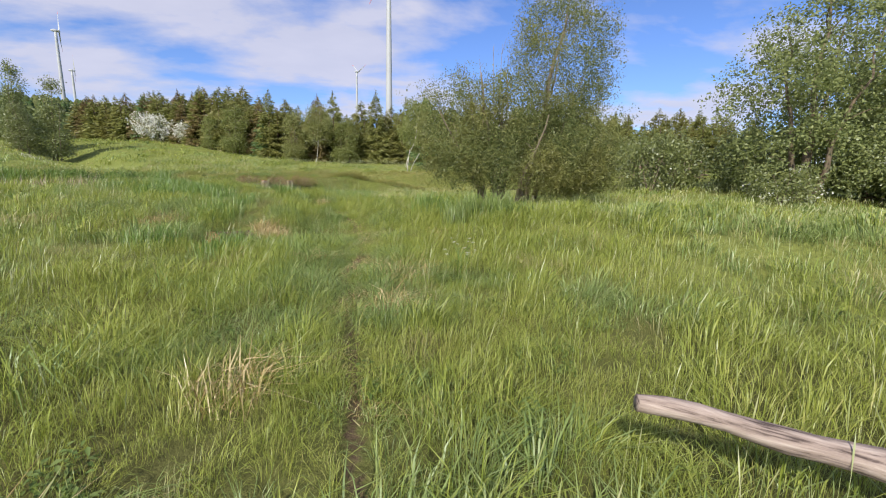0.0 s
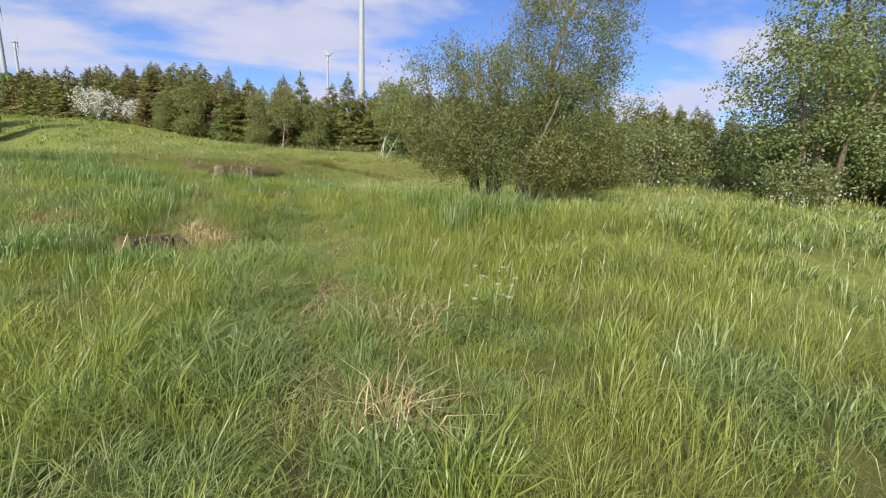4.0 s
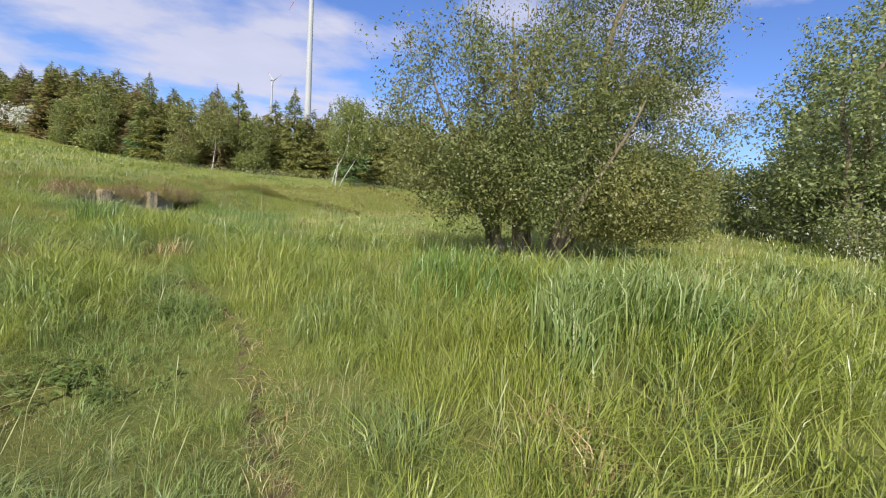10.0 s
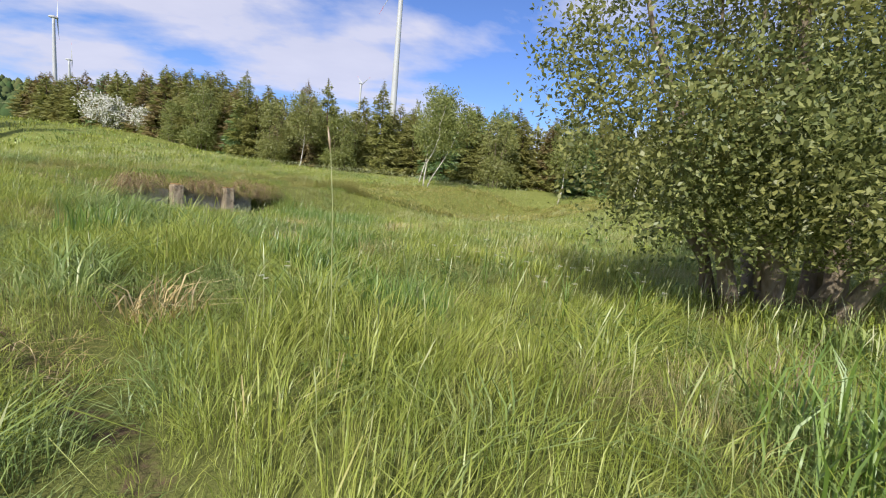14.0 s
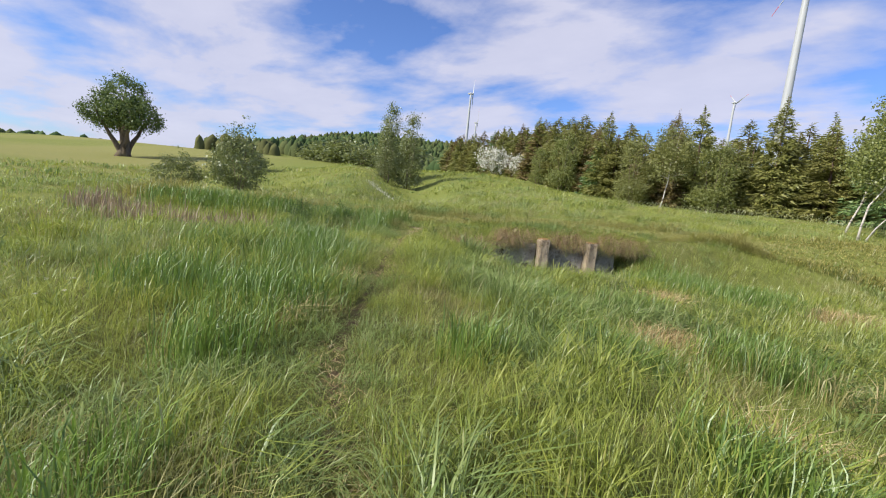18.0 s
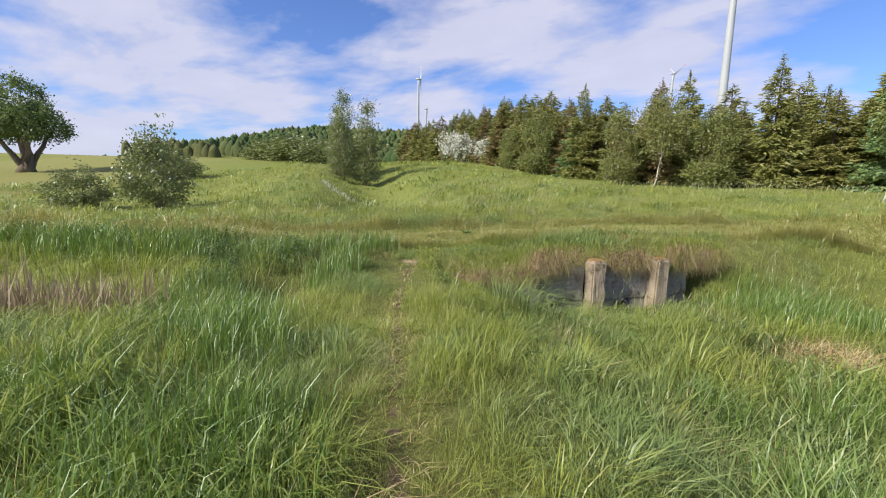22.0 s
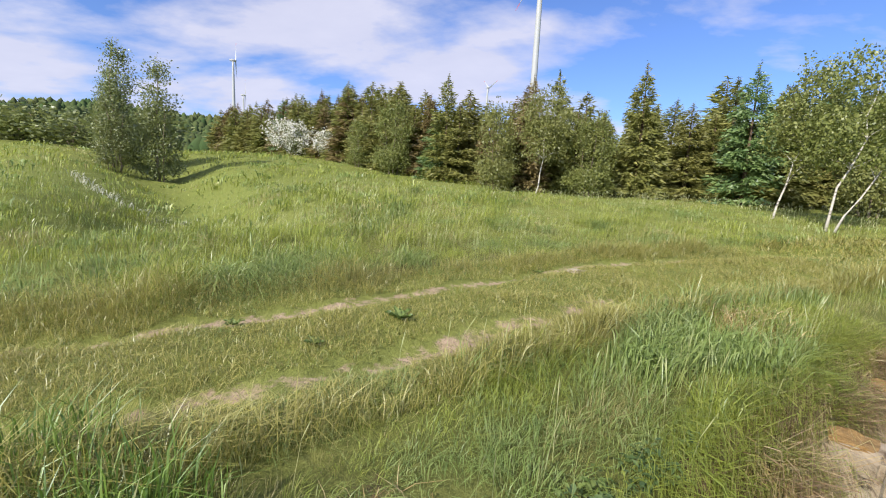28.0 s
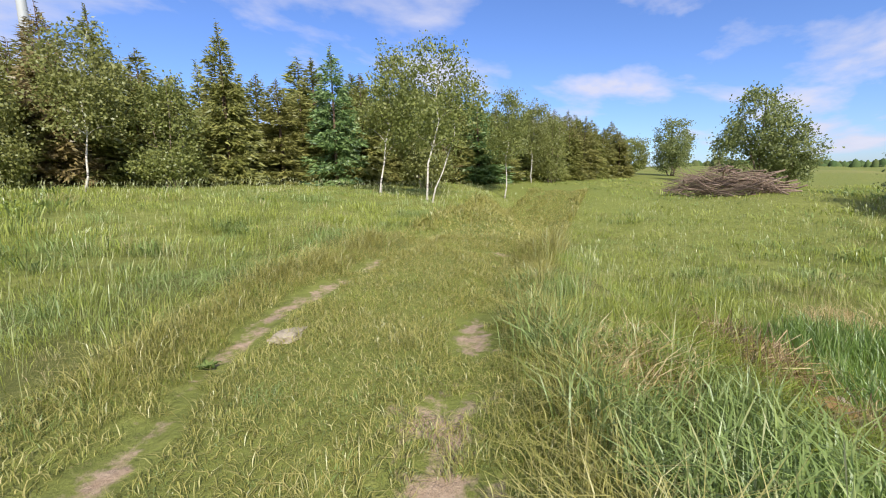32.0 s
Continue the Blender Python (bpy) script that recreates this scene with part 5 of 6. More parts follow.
copy_thing(ft, pose(58.0, 43.0, float(land(58.0, 43.0)) - 0.05, 0, 0, 100) @ Matrix.Diagonal((0.9, 0.9, 0.85, 1)))
copy_thing(ft, pose(43.0, 30.0, float(land(43.0, 30.0)) - 0.05, 0, 0, 200) @ Matrix.Diagonal((0.55, 0.55, 0.52, 1)))


# far woods on the hill and hedges on the horizon
def far_wood(name, spots, seed, label, mat=M_FARWOOD):
    r = np.random.default_rng(seed)
    V, sizes, index = [], [], []
    for x, y, h, w in spots:
        z = float(land(x, y))
        n0 = len(V)
        rings = ((0.0, 1.0), (0.5, 0.97), (0.85, 0.6))
        for fz, fr_ in rings:
            for k in range(7):
                a = 2 * math.pi * k / 7 + r.uniform(-0.3, 0.3)
                q = w * fr_ * r.uniform(0.7, 1.25)
                V.append((x + math.cos(a) * q, y + math.sin(a) * q, z - 0.5 + h * (fz + r.uniform(-0.07, 0.07))))
        V.append((x, y, z + h))
        for i in range(2):
            for k in range(7):
                k2 = (k + 1) % 7
                sizes.append(4)
                index += [n0 + i * 7 + k, n0 + i * 7 + k2, n0 + i * 7 + 7 + k2, n0 + i * 7 + 7 + k]
        for k in range(7):
            sizes.append(3)
            index += [n0 + 14 + k, n0 + 14 + (k + 1) % 7, n0 + 21]
    return tagged(new(name, mesh_raw(name, V, sizes, index, mat)), label, "wood", kind="stuff")


hedge_bush = leafy_tree("hedge_bush", (-52.0, 70.5), [(0, 0, -0.9, 0, 3.2, 1.0), (0.2, 0, 0.5, 0.3, 3.6, 1.0), (0.2, 0.1, 1.3, 0.2, 2.8, 1.0)], [(0, 0, 1.7, 1.8, 1.8, 1.6, 1.0)], 24, 1300, 0.34, M_BUSH, M_TWIG, 64, "scrubby green bush in the far hedge", "bush", 0.05, 0.5, 0.7, group="bushes of the far hedge")
fr = random.Random(14)
for i in range(30):
    f = (i + fr.random()) / 30
    x, y, s = -40 - 66 * f + fr.uniform(-3, 3), 62 + 44 * f + fr.uniform(-7, 7), fr.uniform(0.9, 1.7)
    copy_thing(hedge_bush, pose(x, y, float(land(x, y)) - 0.05, 0, 0, fr.uniform(0, 360)) @ Matrix.Diagonal((s * 1.3, s * 1.3, s * 0.62, 1)))
fr = random.Random(9)
spots = []
for _ in range(4800):
    az, d = radians(fr.uniform(-58, 40)), fr.uniform(100, 420)
    if d < 150 and math.degrees(az) < -30:
        continue
    spots.append((math.sin(az) * d, math.cos(az) * d, fr.uniform(3.0, 5.5), fr.uniform(1.1, 2.2)))
far_wood("hill_wood", spots, 61, "distant mixed wood covering the low hill")
hedge = []
for _ in range(800):
    az = radians(fr.choice((fr.uniform(-125, -58), fr.uniform(72, 130))))
    d = fr.uniform(300, 420)
    hedge.append((math.sin(az) * d, math.cos(az) * d, fr.uniform(2.0, 5), fr.uniform(1.5, 3.5)))
far_wood("far_hedge", hedge, 62, "distant hedges and scattered trees along the field edge", M_FARWOOD)

# ---- concrete wall at the basin ----


def wall_pose(s, w, z, turn=0):
    return pose(WALL_AT[0] + WALL_ALONG[0] * s + WALL_OUT[0] * w, WALL_AT[1] + WALL_ALONG[1] * s + WALL_OUT[1] * w, z, 0, 0, math.degrees(math.atan2(WALL_ALONG[1], WALL_ALONG[0])) + turn)


PILLARS = (-0.01, 1.38)
wall = new("wall_basin")
tagged(wall, "weathered concrete retaining wall with two worn pillars under turf", "wall", kind="structure")
for s0, s1, top, sd in ((-1.35, -0.16, 1.02, 1), (0.14, 1.23, 1.04, 2), (1.53, 2.2, 1.02, 3)):
    part("panel", rough_block("panel", s1 - s0, 0.20, top - 0.36, M_CONCRETE, 4, 0.010, 0.02, sd), wall, "grey stained concrete panel", wall_pose((s0 + s1) / 2, -0.15, 0.36))
for s0, s1, sd in ((-1.35, -1.02, 61), (-0.68, -0.16, 62), (0.14, 0.51, 63), (0.85, 1.23, 64), (1.53, 2.2, 65)):
    part("plinth", rough_block("plinth", s1 - s0, 0.18, 0.36, M_CONCRETE, 4, 0.010, 0.02, sd), wall, "damp grey concrete footing", wall_pose((s0 + s1) / 2, -0.155, 0.0))
for s in (-0.85, 0.68):
    ring = Build()
    for k in range(20):
        a0, a1 = 2 * math.pi * k / 20, 2 * math.pi * (k + 1) / 20
        for ra, wa_, rb, wb_ in ((0.125, -0.5, 0.125, 0.0), (0.125, 0.0, 0.16, 0.0), (0.16, 0.0, 0.16, -0.5)):
            ring.poly((math.cos(a0) * ra, -wa_, math.sin(a0) * ra), (math.cos(a1) * ra, -wa_, math.sin(a1) * ra), (math.cos(a1) * rb, -wb_, math.sin(a1) * rb), (math.cos(a0) * rb, -wb_, math.sin(a0) * rb))
    part("drain_pipe", ring.mesh("drain_pipe", M_CONCRETE, True), wall, "dark open drain pipe through the footing", wall_pose(s, -0.04, 0.21))
for s in PILLARS:
    part("pillar", rough_block("pillar", 0.29, 0.30, 1.27, M_PILLAR, 6, 0.012, 0.03, 5 + s), wall, "worn beige concrete pillar with crumbling edges", wall_pose(s, 0.05, -0.12))
for s in PILLARS:
    part("cap", rough_block("cap", 0.27, 0.24, 0.035, M_MOSS, 5, 0.014, 0.02, 25 + s), wall, "ochre moss on the pillar top", wall_pose(s, 0.03, 1.135))
part("end_block", rough_block("end_block", 1.62, 0.60, 0.95, M_CONCRETE, 6, 0.016, 0.04, 9), wall, "broken grey concrete block", wall_pose(-1.98, -0.09, -0.15))
part("sill", rough_block("sill", 3.2, 0.16, 0.16, M_CONCRETE, 6, 0.01, 0.02, 12), wall, "buried concrete sill", wall_pose(0.42, -0.18, -0.02))
part("backing", rough_block("backing", 5.2, 0.10, 1.0, M_EARTH, 5, 0.02, 0.02, 15), wall, "dark earth behind the wall", wall_pose(-0.4, -0.42, 0.0))


# turf hanging over the wall's edge
def overhang(name, n, seed, mat, label, long0, long1, s0, s1, back, front=0.02, hang=0.0):
    r = np.random.default_rng(seed)
    # ragged tussocks along the edge
    k = max(8, n // 70)
    cs, cw, size = r.uniform(s0, s1, k), r.uniform(back, front, k), r.uniform(0.04, 0.13, k)
    i = r.integers(0, k, n)
    ds, dw = r.normal(0, 1, n) * size[i], r.normal(0, 1, n) * size[i] * 0.7
    s = cs[i] + ds
    w = np.minimum(cw[i] + dw, front + 0.01) + 0.20 * sm(-1.0, -1.5, s)
    keep = (s > s0) & (s < s1)
    puff = 0.12 * np.exp(-((ds / size[i]) ** 2 + (dw / size[i]) ** 2)) * np.minimum(1, size[i] / 0.08)
    keep &= (np.minimum(np.abs(s - PILLARS[0]), np.abs(s - PILLARS[1])) > 0.30) | (w < -0.26)
    back_ = (s > -0.6) & (s < PILLARS[0] - 0.1)
    w = np.where(back_, np.minimum(w, -0.15), w)
    s, w, ds, dw, puff, back_ = s[keep], w[keep], ds[keep], dw[keep], puff[keep], back_[keep]
    n = len(s)
    x = WALL_AT[0] + WALL_ALONG[0] * s + WALL_OUT[0] * w
    y = WALL_AT[1] + WALL_ALONG[1] * s + WALL_OUT[1] * w
    z = 1.10 + r.normal(0, 0.085, n) - 0.25 * np.maximum(0, w + 0.1) + 0.10 * (lattice(s, w, 1.7, 4) - 0.5)
    low = sm(-1.0, -1.5, s)
    z = z * (1 - low) + low * (0.93 - 0.50 * w + r.normal(0, 0.05, n))
    ln = r.uniform(long0, long1, n) * (1 - 0.5 * low)
    out = (r.uniform(0.1, 0.9, n) + 3.0 * dw) * np.where(back_, 0.45, 1.0)
    sw = r.normal(0, 0.95, n) + 6.0 * ds
    z = z + puff
    ox, oy = WALL_OUT[0] * out + WALL_ALONG[0] * sw, WALL_OUT[1] * out + WALL_ALONG[1] * sw
    b = np.stack([x, y, z], -1)
    m = b + np.stack([ox * ln * 0.5, oy * ln * 0.5, ln * r.uniform(-0.1, 0.45, n)], -1)
    t = b + np.stack([ox * ln * 0.8, oy * ln * 0.8, -ln * np.maximum(hang, r.uniform(0.1, 0.9, n))], -1)
    sd = np.stack([np.full(n, WALL_ALONG[0]), np.full(n, WALL_ALONG[1]), r.uniform(-0.4, 0.4, n)], -1) * r.uniform(0.0015, 0.004, n)[:, None]
    v = np.stack([b - sd, b + sd, m + sd, m - sd, t], 1).reshape(-1, 3)
    index = (np.arange(n)[:, None] * 5 + np.array([0, 1, 2, 3, 3, 2, 4])).ravel()
    give_tone(tagged(new(name, mesh_raw(name, v, np.tile([4, 3], n), index, mat)), label, "grass", kind="stuff"), n, 5, seed)


overhang("root_fringe", 5200, 520, M_ROOT, "fringe of brown roots and dead grass hanging down the concrete", 0.14, 0.42, -2.85, 2.95, -0.12, 0.0, 0.5)
overhang("dry_turf", 5200, 500, M_ROOT, "dry brown turf and roots hanging over the concrete wall", 0.08, 0.34, -2.9, 2.95, -0.16)
overhang("dry_turf", 4200, 505, M_STRAW, "bleached dead grass hanging over the concrete wall", 0.10, 0.36, -2.9, 2.95, -0.22)
overhang("green_turf", 15000, 510, M_GRASS, "green grass leaning over the concrete wall", 0.16, 0.46, -3.3, 3.1, -0.75)
overhang("green_turf", 4000, 515, M_GRASS_RUST, "rusty grass leaning over the concrete wall", 0.14, 0.42, -3.2, 3.0, -0.6)
mound = new("turf_edge", rough_block("turf_edge", 1.75, 0.62, 0.22, M_EARTH, 8, 0.05, 0.06, 23))
mound.matrix_basis = wall_pose(-2.0, -0.22, 0.72) @ pose(0, 0, 0, 24, 0, 0)
tagged(mound, "overgrown earth slope above the broken concrete block", "bank", kind="structure")
turf = new("turf_edge", rough_block("turf_edge", 3.6, 0.42, 0.16, M_EARTH, 9, 0.05, 0.06, 21))
turf.matrix_basis = wall_pose(0.45, -0.34, 0.98)
tagged(turf, "overgrown earth edge on top of the concrete wall", "bank", kind="structure")
for s, w in ((-1.75, 0.14), (-2.3, 0.16)):
    b = Build()
    b.tube([(0, 0, 0), (0.05, 0.01, 0.2), (0.11, 0.0, 0.46)], [0.008, 0.007, 0.004], 6)
    st = new("dry_stick", b.mesh("dry_stick", M_REED, True))
    st.matrix_basis = wall_pose(s, w + 0.06, 0.74) @ pose(0, 0, 0, 18, -25, 0)
    tagged(st, "thin pale dry stick leaning on the concrete block", "stick")

# ---- open concrete chamber in the meadow ----
pit = new("concrete_chamber")
pz = 0.17
pit.matrix_basis = pose(pit_c[0], pit_c[1], pz, 0, 0, math.degrees(pit_r))
tagged(pit, "open square concrete chamber with ochre moss and crumbling rim", "chamber")
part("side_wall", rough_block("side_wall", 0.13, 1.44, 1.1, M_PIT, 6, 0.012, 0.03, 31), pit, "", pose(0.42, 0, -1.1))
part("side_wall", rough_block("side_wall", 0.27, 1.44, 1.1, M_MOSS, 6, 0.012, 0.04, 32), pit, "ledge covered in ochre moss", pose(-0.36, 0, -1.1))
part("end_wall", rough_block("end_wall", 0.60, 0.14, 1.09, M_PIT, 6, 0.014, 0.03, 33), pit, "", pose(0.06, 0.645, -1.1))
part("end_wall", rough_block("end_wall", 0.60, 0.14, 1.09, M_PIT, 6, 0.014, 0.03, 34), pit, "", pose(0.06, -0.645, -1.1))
part("bottom", rough_block("bottom", 0.9, 1.3, 0.08, M_MUD, 4, 0.02, 0.02, 35), pit, "dark muddy bottom", pose(0, 0, -0.75))
# pale broken aggregate along the rim
rr_ = random.Random(3)
chips = [rough_block("chip", 0.026, 0.02, 0.012, M_STONE, 1, 0.004, 0.004, 40 + k) for k in range(3)]
for i in range(46):
    e = rr_.random()
    if e < 0.5:
        x, y = rr_.uniform(-0.48, 0.47), -0.72 + rr_.uniform(-0.01, 0.02)
        z = rr_.uniform(-0.16, -0.03)
    else:
        x, y, z = rr_.uniform(-0.2, 0.3), 0.57 + rr_.uniform(-0.02, 0.01), rr_.uniform(-0.14, -0.02)
    part("chip", chips[i % 3], pit, "", pose(x, y, z, rr_.uniform(0, 90), rr_.uniform(0, 90), rr_.uniform(0, 360)))

# ---- fallen pole beside the path ----
log_a, log_b = Vector((2.07, 5.19, 0.61)), Vector((4.7, 4.25, 0.10))
lb = Build()
lr = random.Random(12)
lpts, lrad = [], []
ln_ = (log_b - log_a).length
for i in range(25):
    f = i / 24
    lpts.append((f * ln_, 0.04 * math.sin(f * 6.0), 0.02 * math.sin(f * 7 + 1) + 0.01 * math.sin(f * 23)))
    lrad.append((0.034 + 0.026 * min(1, f * 3)) * (1 + 0.08 * math.sin(f * 40)) * lr.uniform(0.95, 1.05))
lb.tube(lpts, lrad, 14)
logo = new("wooden_pole", lb.mesh("wooden_pole", M_LOG, True))
xa = (log_b - log_a).normalized()
ya = Vector((0, 0, 1)).cross(xa).normalized()
logo.matrix_basis = Matrix.Translation(log_a) @ Matrix((xa, ya, xa.cross(ya))).transposed().to_4x4()
tagged(logo, "weathered barkless grey wooden pole lying in tall grass", "pole")

# ---- loose things by the track ----
slab = new("flat_stone", rough_block("flat_stone", 0.38, 0.24, 0.08, M_STONE, 4, 0.02, 0.03, 50))
slab.matrix_basis = pose(-4.75, 31.35, float(land(-4.75, 31.35)) - 0.055, 0, 3, 35)
tagged(slab, "pale flat stone half sunk in the track", "stone")


def dock(at, seed, size=1.0):
    """A rosette of broad, wavy leaves."""
    root = new("dock_plant")
    root.location = (at[0], at[1], float(land(*at)))
    tagged(root, "low dock plant with a rosette of broad leaves", "plant", "dock plants on the track")
    r = random.Random(seed)
    for k in range(13):
        b = Build()
        ln, wd = size * r.uniform(0.12, 0.21), size * r.uniform(0.065, 0.09)
        rise = r.uniform(0.25, 1.1)
        rows = []
        for i in range(6):
            f = i / 5
            w = wd * math.sin(math.pi * min(0.98, 0.12 + 0.86 * f)) * 0.9
            x, z = ln * f * math.cos(rise * (1 - 0.6 * f)), 0.02 + ln * f * math.sin(rise) * (1 - 0.45 * f)
            ru = 0.012 * math.sin(i * 2.4 + k)
            rows.append(((x, -w / 2, z + 0.015 + ru), (x, 0, z), (x, w / 2, z + 0.015 - ru)))
        for p, q in zip(rows, rows[1:]):
            b.poly(p[0], q[0], q[1], p[1])
            b.poly(p[1], q[1], q[2], p[2])
        part("leaf", b.mesh("leaf", M_DOCK, True), root, "", pose(0, 0, 0, 0, 0, k * 360 / 13 * 1.9 + r.uniform(-15, 15)))
    return root


dk = dock((-7.26, 28.42), 4, 0.9)
for i, (x, y) in enumerate([(-7.9, 27.7), (-8.9, 28.1), (-5.4, 31.4)]):
    copy_thing(dk, pose(x, y, float(land(x, y)), 0, 0, 50 * i + 20) @ Matrix.Diagonal((0.6, 0.6, 0.6, 1)))


def parsley(at, seed, h):
    """Cow parsley: a branched stem with flat white flower heads."""
    root = new("cow_parsley")
    root.location = (at[0], at[1], float(land(*at)))
    tagged(root, "cow parsley with flat white flower heads in the grass", "flower", "cow parsley beside the path")
    r = random.Random(seed)
    b = Build()
    b.tube([(0, 0, 0), (0.02, 0.01, h * 0.5), (0.01, 0.0, h * 0.8)], [0.006, 0.005, 0.004], 5)
    heads = []
    for k in range(4):
        a = k * 1.6 + r.uniform(0, 0.6)
        z = h * r.uniform(0.45, 0.78)
        q = r.uniform(0.08, 0.2)
        tip = (math.cos(a) * q, math.sin(a) * q, z + r.uniform(0.12, 0.25))
        b.tube([(0.01, 0, z), tip], [0.0035, 0.002], 4)
        heads.append(tip)
    part("stem", b.mesh("stem", M_LUSH, True), root, "green branched stem")
    for tip in heads:
        u = Build()
        for k in range(24):
            a, q = r.uniform(0, 6.28), 0.026 * math.sqrt(r.random())
            x, y, z = tip[0] + math.cos(a) * q, tip[1] + math.sin(a) * q, tip[2] + 0.012 - 3 * q * q + r.uniform(-0.004, 0.006)
            s = 0.0048
            t = r.uniform(-0.5, 0.5)
            u.poly((x - s, y - s, z + t * s), (x + s, y - s, z), (x + s, y + s, z - t * s), (x - s, y + s, z))
        part("flower_head", u.mesh("flower_head", M_UMBEL), root, "white flat flower head")
    return root


cp = parsley((2.24, 9.08), 1, 0.62)
for i, (x, y, s) in enumerate([(2.29, 9.46, 1.0), (2.43, 9.44, 0.9), (2.6, 19.1, 1.1), (2.7, 18.4, 1.1), (2.85, 17.9, 1.0), (2.9, 17.6, 1.05), (2.0, 18.75, 1.0), (3.4, 17.2, 1.1), (2.5, 18.7, 0.9), (3.1, 17.9, 1.0), (0.5, 16.7, 0.7), (4.1, 15.6, 1.0), (-4.6, 17.0, 0.7)]):
    copy_thing(cp, pose(x, y, float(land(x, y)), 0, 0, 67 * i) @ Matrix.Diagonal((s, s, s, 1)))

# one tall grass stalk beside the path
tb = Build()
tb.tube([(0, 0, 0), (0.01, 0.0, 0.45), (-0.01, 0.02, 0.9), (-0.03, 0.03, 1.12)], [0.0028, 0.0024, 0.0018, 0.0012], 5)
stalk = new("tall_stalk")
stalk.location = (0.88, 15.75, float(land(0.88, 15.75)))
tagged(stalk, "single tall pale grass stalk with a narrow seed head", "grass")
part("stem", tb.mesh("stem", M_SEED, True), stalk)
hb_ = Build()
hb_.tube([(-0.03, 0.03, 1.10), (-0.036, 0.033, 1.15), (-0.045, 0.036, 1.20)], [0.002, 0.006, 0.0015], 6)
part("seed_head", hb_.mesh("seed_head", M_REED, True), stalk, "pale brown seed head")

# brushwood heap beyond the bend of the track
heap = new("brushwood_heap")
HX, HY = 22.5, 32.0
heap.location = (HX, HY, float(land(HX, HY)))
tagged(heap, "long heap of cut brown branches and twigs in the grass", "brushwood")
hr = random.Random(8)
twigs = []
for k in range(5):
    b = Build()
    L = 2.2
    pts = [(L * f - L / 2, 0.10 * math.sin(f * 4 + k), 0.08 * math.sin(f * 5 + 2 * k)) for f in (0, 0.25, 0.5, 0.75, 1.0)]
    b.tube(pts, [0.04, 0.034, 0.028, 0.02, 0.008], 6)
    for j in range(7):
        f = 0.25 + 0.1 * j
        x = L * f - L / 2
        a = hr.uniform(0, 6.28)
        b.tube([(x, 0.05 * math.sin(f * 4 + k), 0), (x + 0.35, math.cos(a) * 0.28, math.sin(a) * 0.28), (x + 0.65, math.cos(a) * 0.36, math.sin(a) * 0.4)], [0.013, 0.009, 0.003], 4)
    twigs.append(b.mesh("branch", M_BRUSH, True))
for i in range(150):
    u = hr.uniform(-2.7, 2.4)
    top = 1.5 * (1 - (u / 3.0) ** 2)
    part("branch", twigs[i % 5], heap, "", pose(hr.gauss(0, 0.7), u, hr.uniform(0.05, max(0.12, top)), hr.uniform(0, 360), hr.uniform(-20, 20), 90 + hr.gauss(0, 42)))


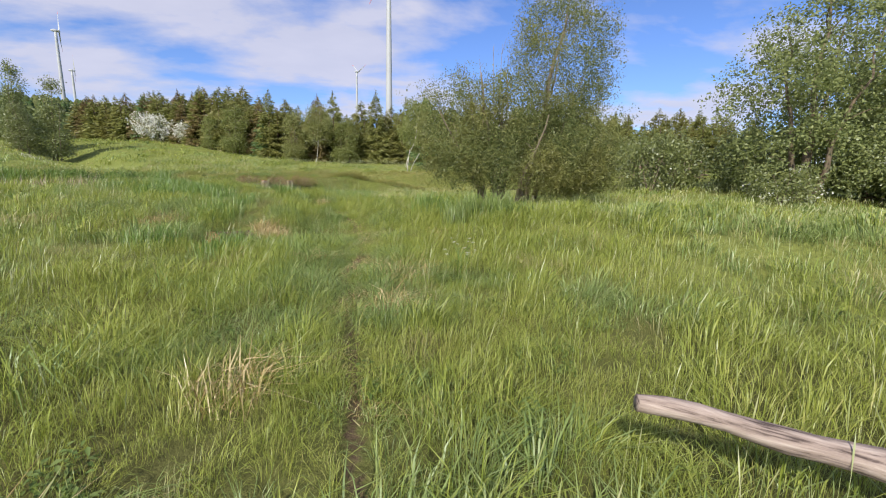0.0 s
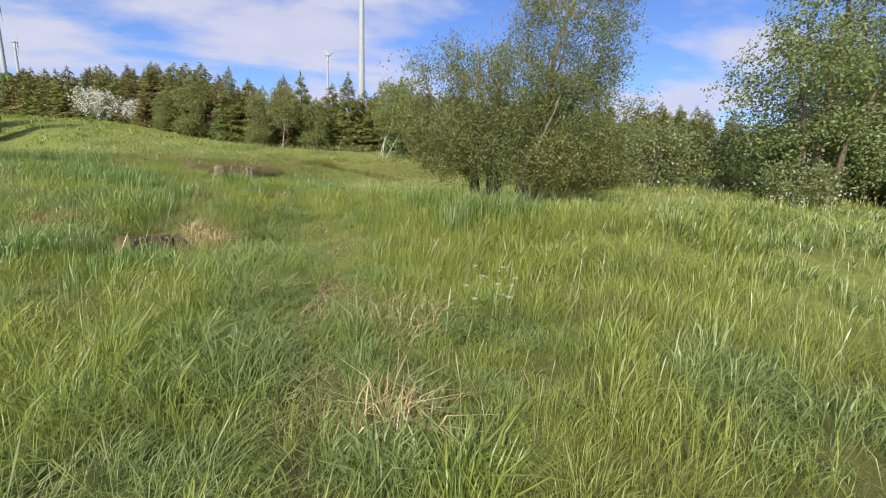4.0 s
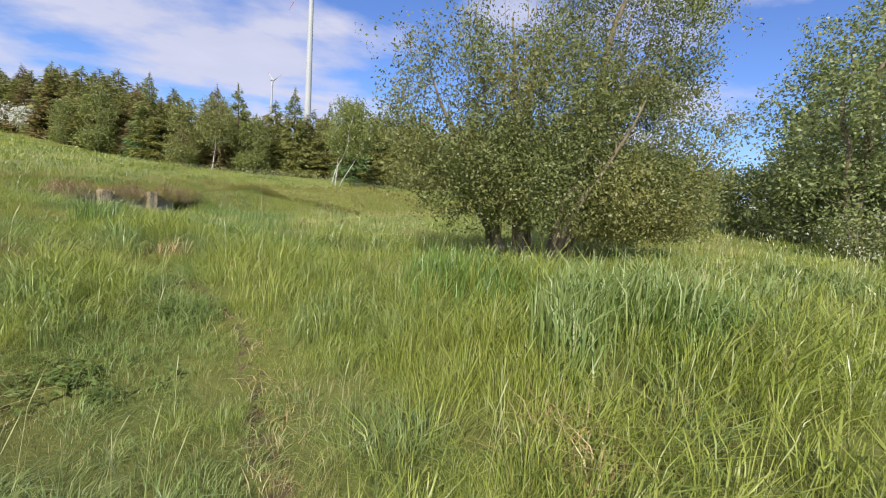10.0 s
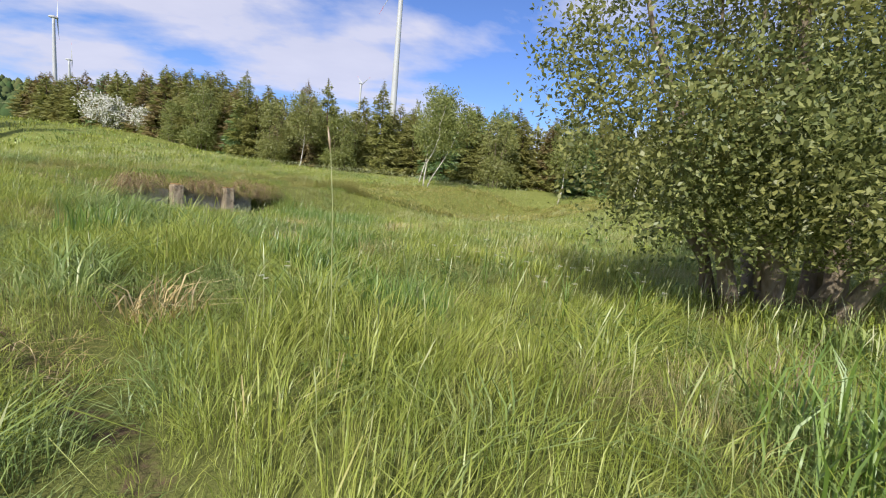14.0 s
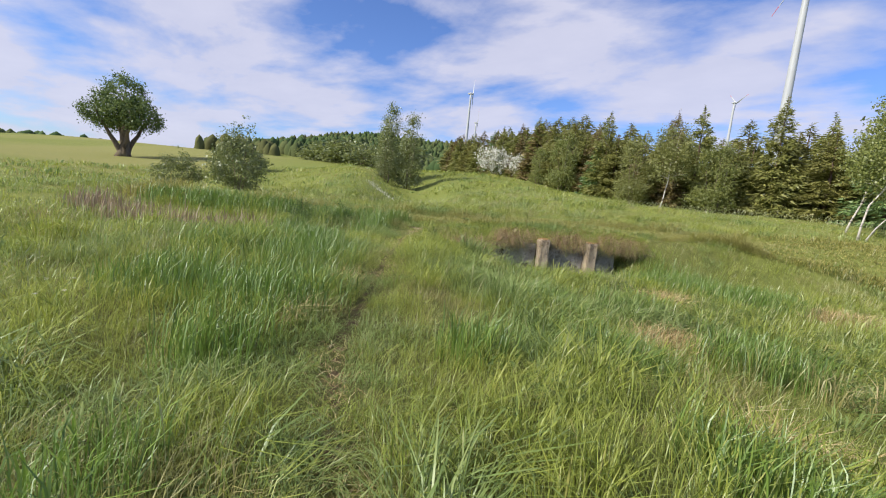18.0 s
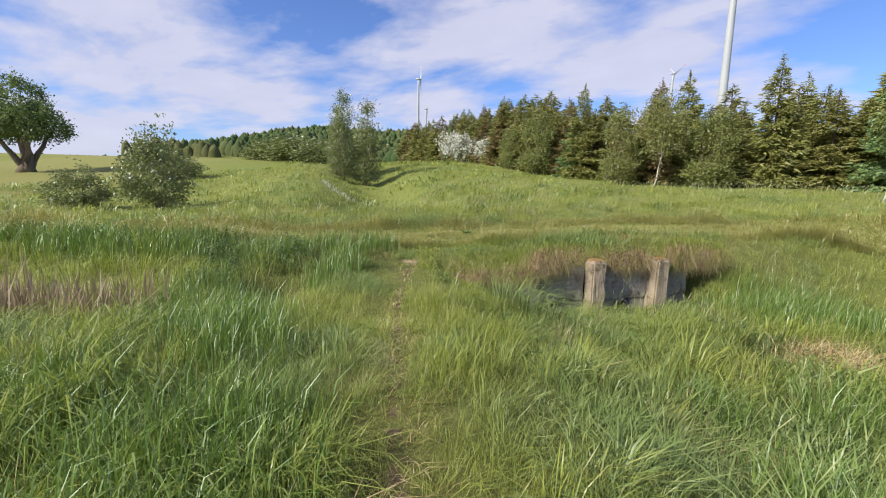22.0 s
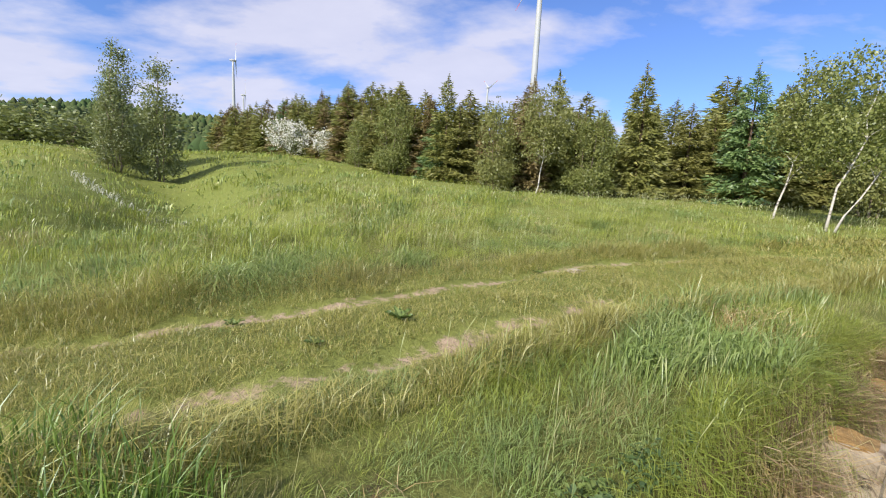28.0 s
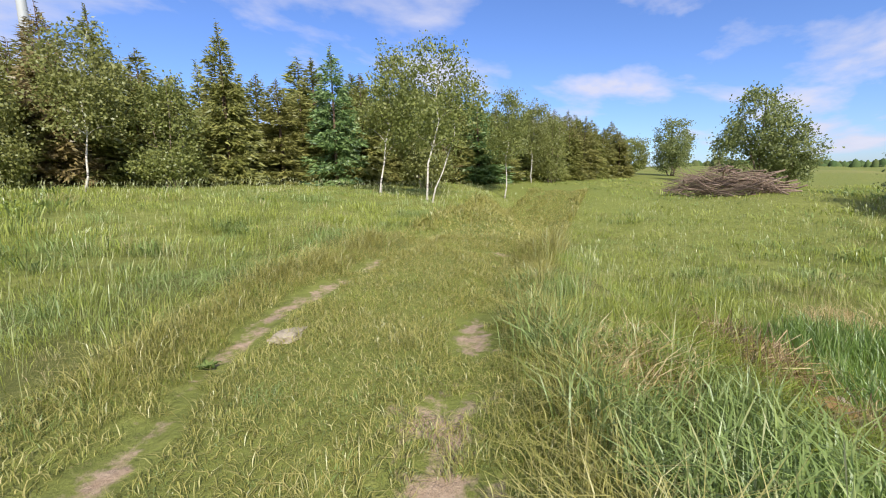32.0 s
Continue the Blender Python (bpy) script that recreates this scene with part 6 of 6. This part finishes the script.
# ---- wind turbines ----
def turbine(az, dist, hub_h, eye, radius, base, face, spin, label):
    x, y = eye[0] + math.sin(radians(az)) * dist, eye[1] + math.cos(radians(az)) * dist
    z0 = float(land(x, y))
    root = new("wind_turbine")
    root.matrix_basis = pose(x, y, z0, 0, 0, face)
    tagged(root, label, "wind turbine", "wind turbines on the hill")
    hub_z = hub_h - z0
    t = Build()
    n = 14
    t.tube([(0, 0, hub_z * i / n - 0.5 * (i == 0)) for i in range(n + 1)], [base * (1 - 0.5 * (i / n) ** 0.9) for i in range(n + 1)], 20)
    part("tower", t.mesh("tower", M_TURBINE, True), root, "tapered pale grey tower")
    k = radius / 35
    nb = Build()
    prof = ((-3.2, 1.1), (-2.4, 2.0), (-0.5, 2.5), (1.5, 2.4), (4.0, 1.7), (6.0, 0.7))
    nb.tube([(0, -a * k, hub_z + 1.2 * k) for a, _ in prof], [q * k for _, q in prof], 16)
    part("nacelle", nb.mesh("nacelle", M_TURBINE, True), root, "rounded nacelle")
    hb = Build()
    hb.tube([(0, a * k, hub_z + 1.2 * k) for a in (2.6, 3.4, 4.6, 5.4, 5.9)], [1.7 * k, 1.9 * k, 1.7 * k, 1.0 * k, 0.2 * k], 14)
    part("hub", hb.mesh("hub", M_TURBINE, True), root)
    for j in range(3):
        a = radians(spin + 120 * j)
        blade, tip = Build(), Build()
        rows = []
        for i in range(13):
            f = i / 12
            rad_ = radius * (0.04 + 0.96 * f)
            ch = radius * (0.035 if f < 0.05 else 0.062 * (1 - f) ** 0.75 + 0.010)
            tw = radians(55 - 45 * f)
            bend = 0.03 * radius * f * f
            ring = []
            for q, th in ((-0.35, 0.0), (-0.1, 0.16), (0.3, 0.07), (0.65, 0.0), (0.3, -0.04), (-0.1, -0.1)):
                cx_, cy_ = ch * (q * math.cos(tw) - th * math.sin(tw)), ch * (q * math.sin(tw) + th * math.cos(tw))
                px_, pz_ = cx_ * math.cos(a) + rad_ * math.sin(a), -cx_ * math.sin(a) + rad_ * math.cos(a)
                ring.append(Vector((px_, 4.0 * k + cy_ + bend, hub_z + 1.2 * k + pz_)))
            rows.append(ring)
        for i, (p, q) in enumerate(zip(rows, rows[1:])):
            band = i > 9
            for m in range(6):
                (tip if band else blade).poly(p[m], p[(m + 1) % 6], q[(m + 1) % 6], q[m])
        blade.poly(*reversed(rows[0])), tip.poly(*rows[-1])
        bl = part("blade", blade.mesh("blade", M_TURBINE, True), root, "white rotor blade")
        part("tip_band", tip.mesh("tip_band", M_RED, True), bl, "red band on the blade")
    return root


turbine(3.6, 196.0, 95.5, (0.74, 9.14), 28.0, 1.68, -62, 2, "tall pale grey wind turbine standing beyond the spruces")
turbine(-30.56, 415.0, 97.0, (0.74, 9.14), 16.0, 1.6, -62, -20, "distant pale wind turbine on the hill")
turbine(-29.61, 560.0, 96.0, (0.74, 9.14), 16.0, 1.6, -62, 20, "distant pale wind turbine on the hill")
turbine(-0.61, 425.0, 97.5, (0.74, 9.14), 13.0, 1.5, -57, -50, "distant pale wind turbine behind the forest")
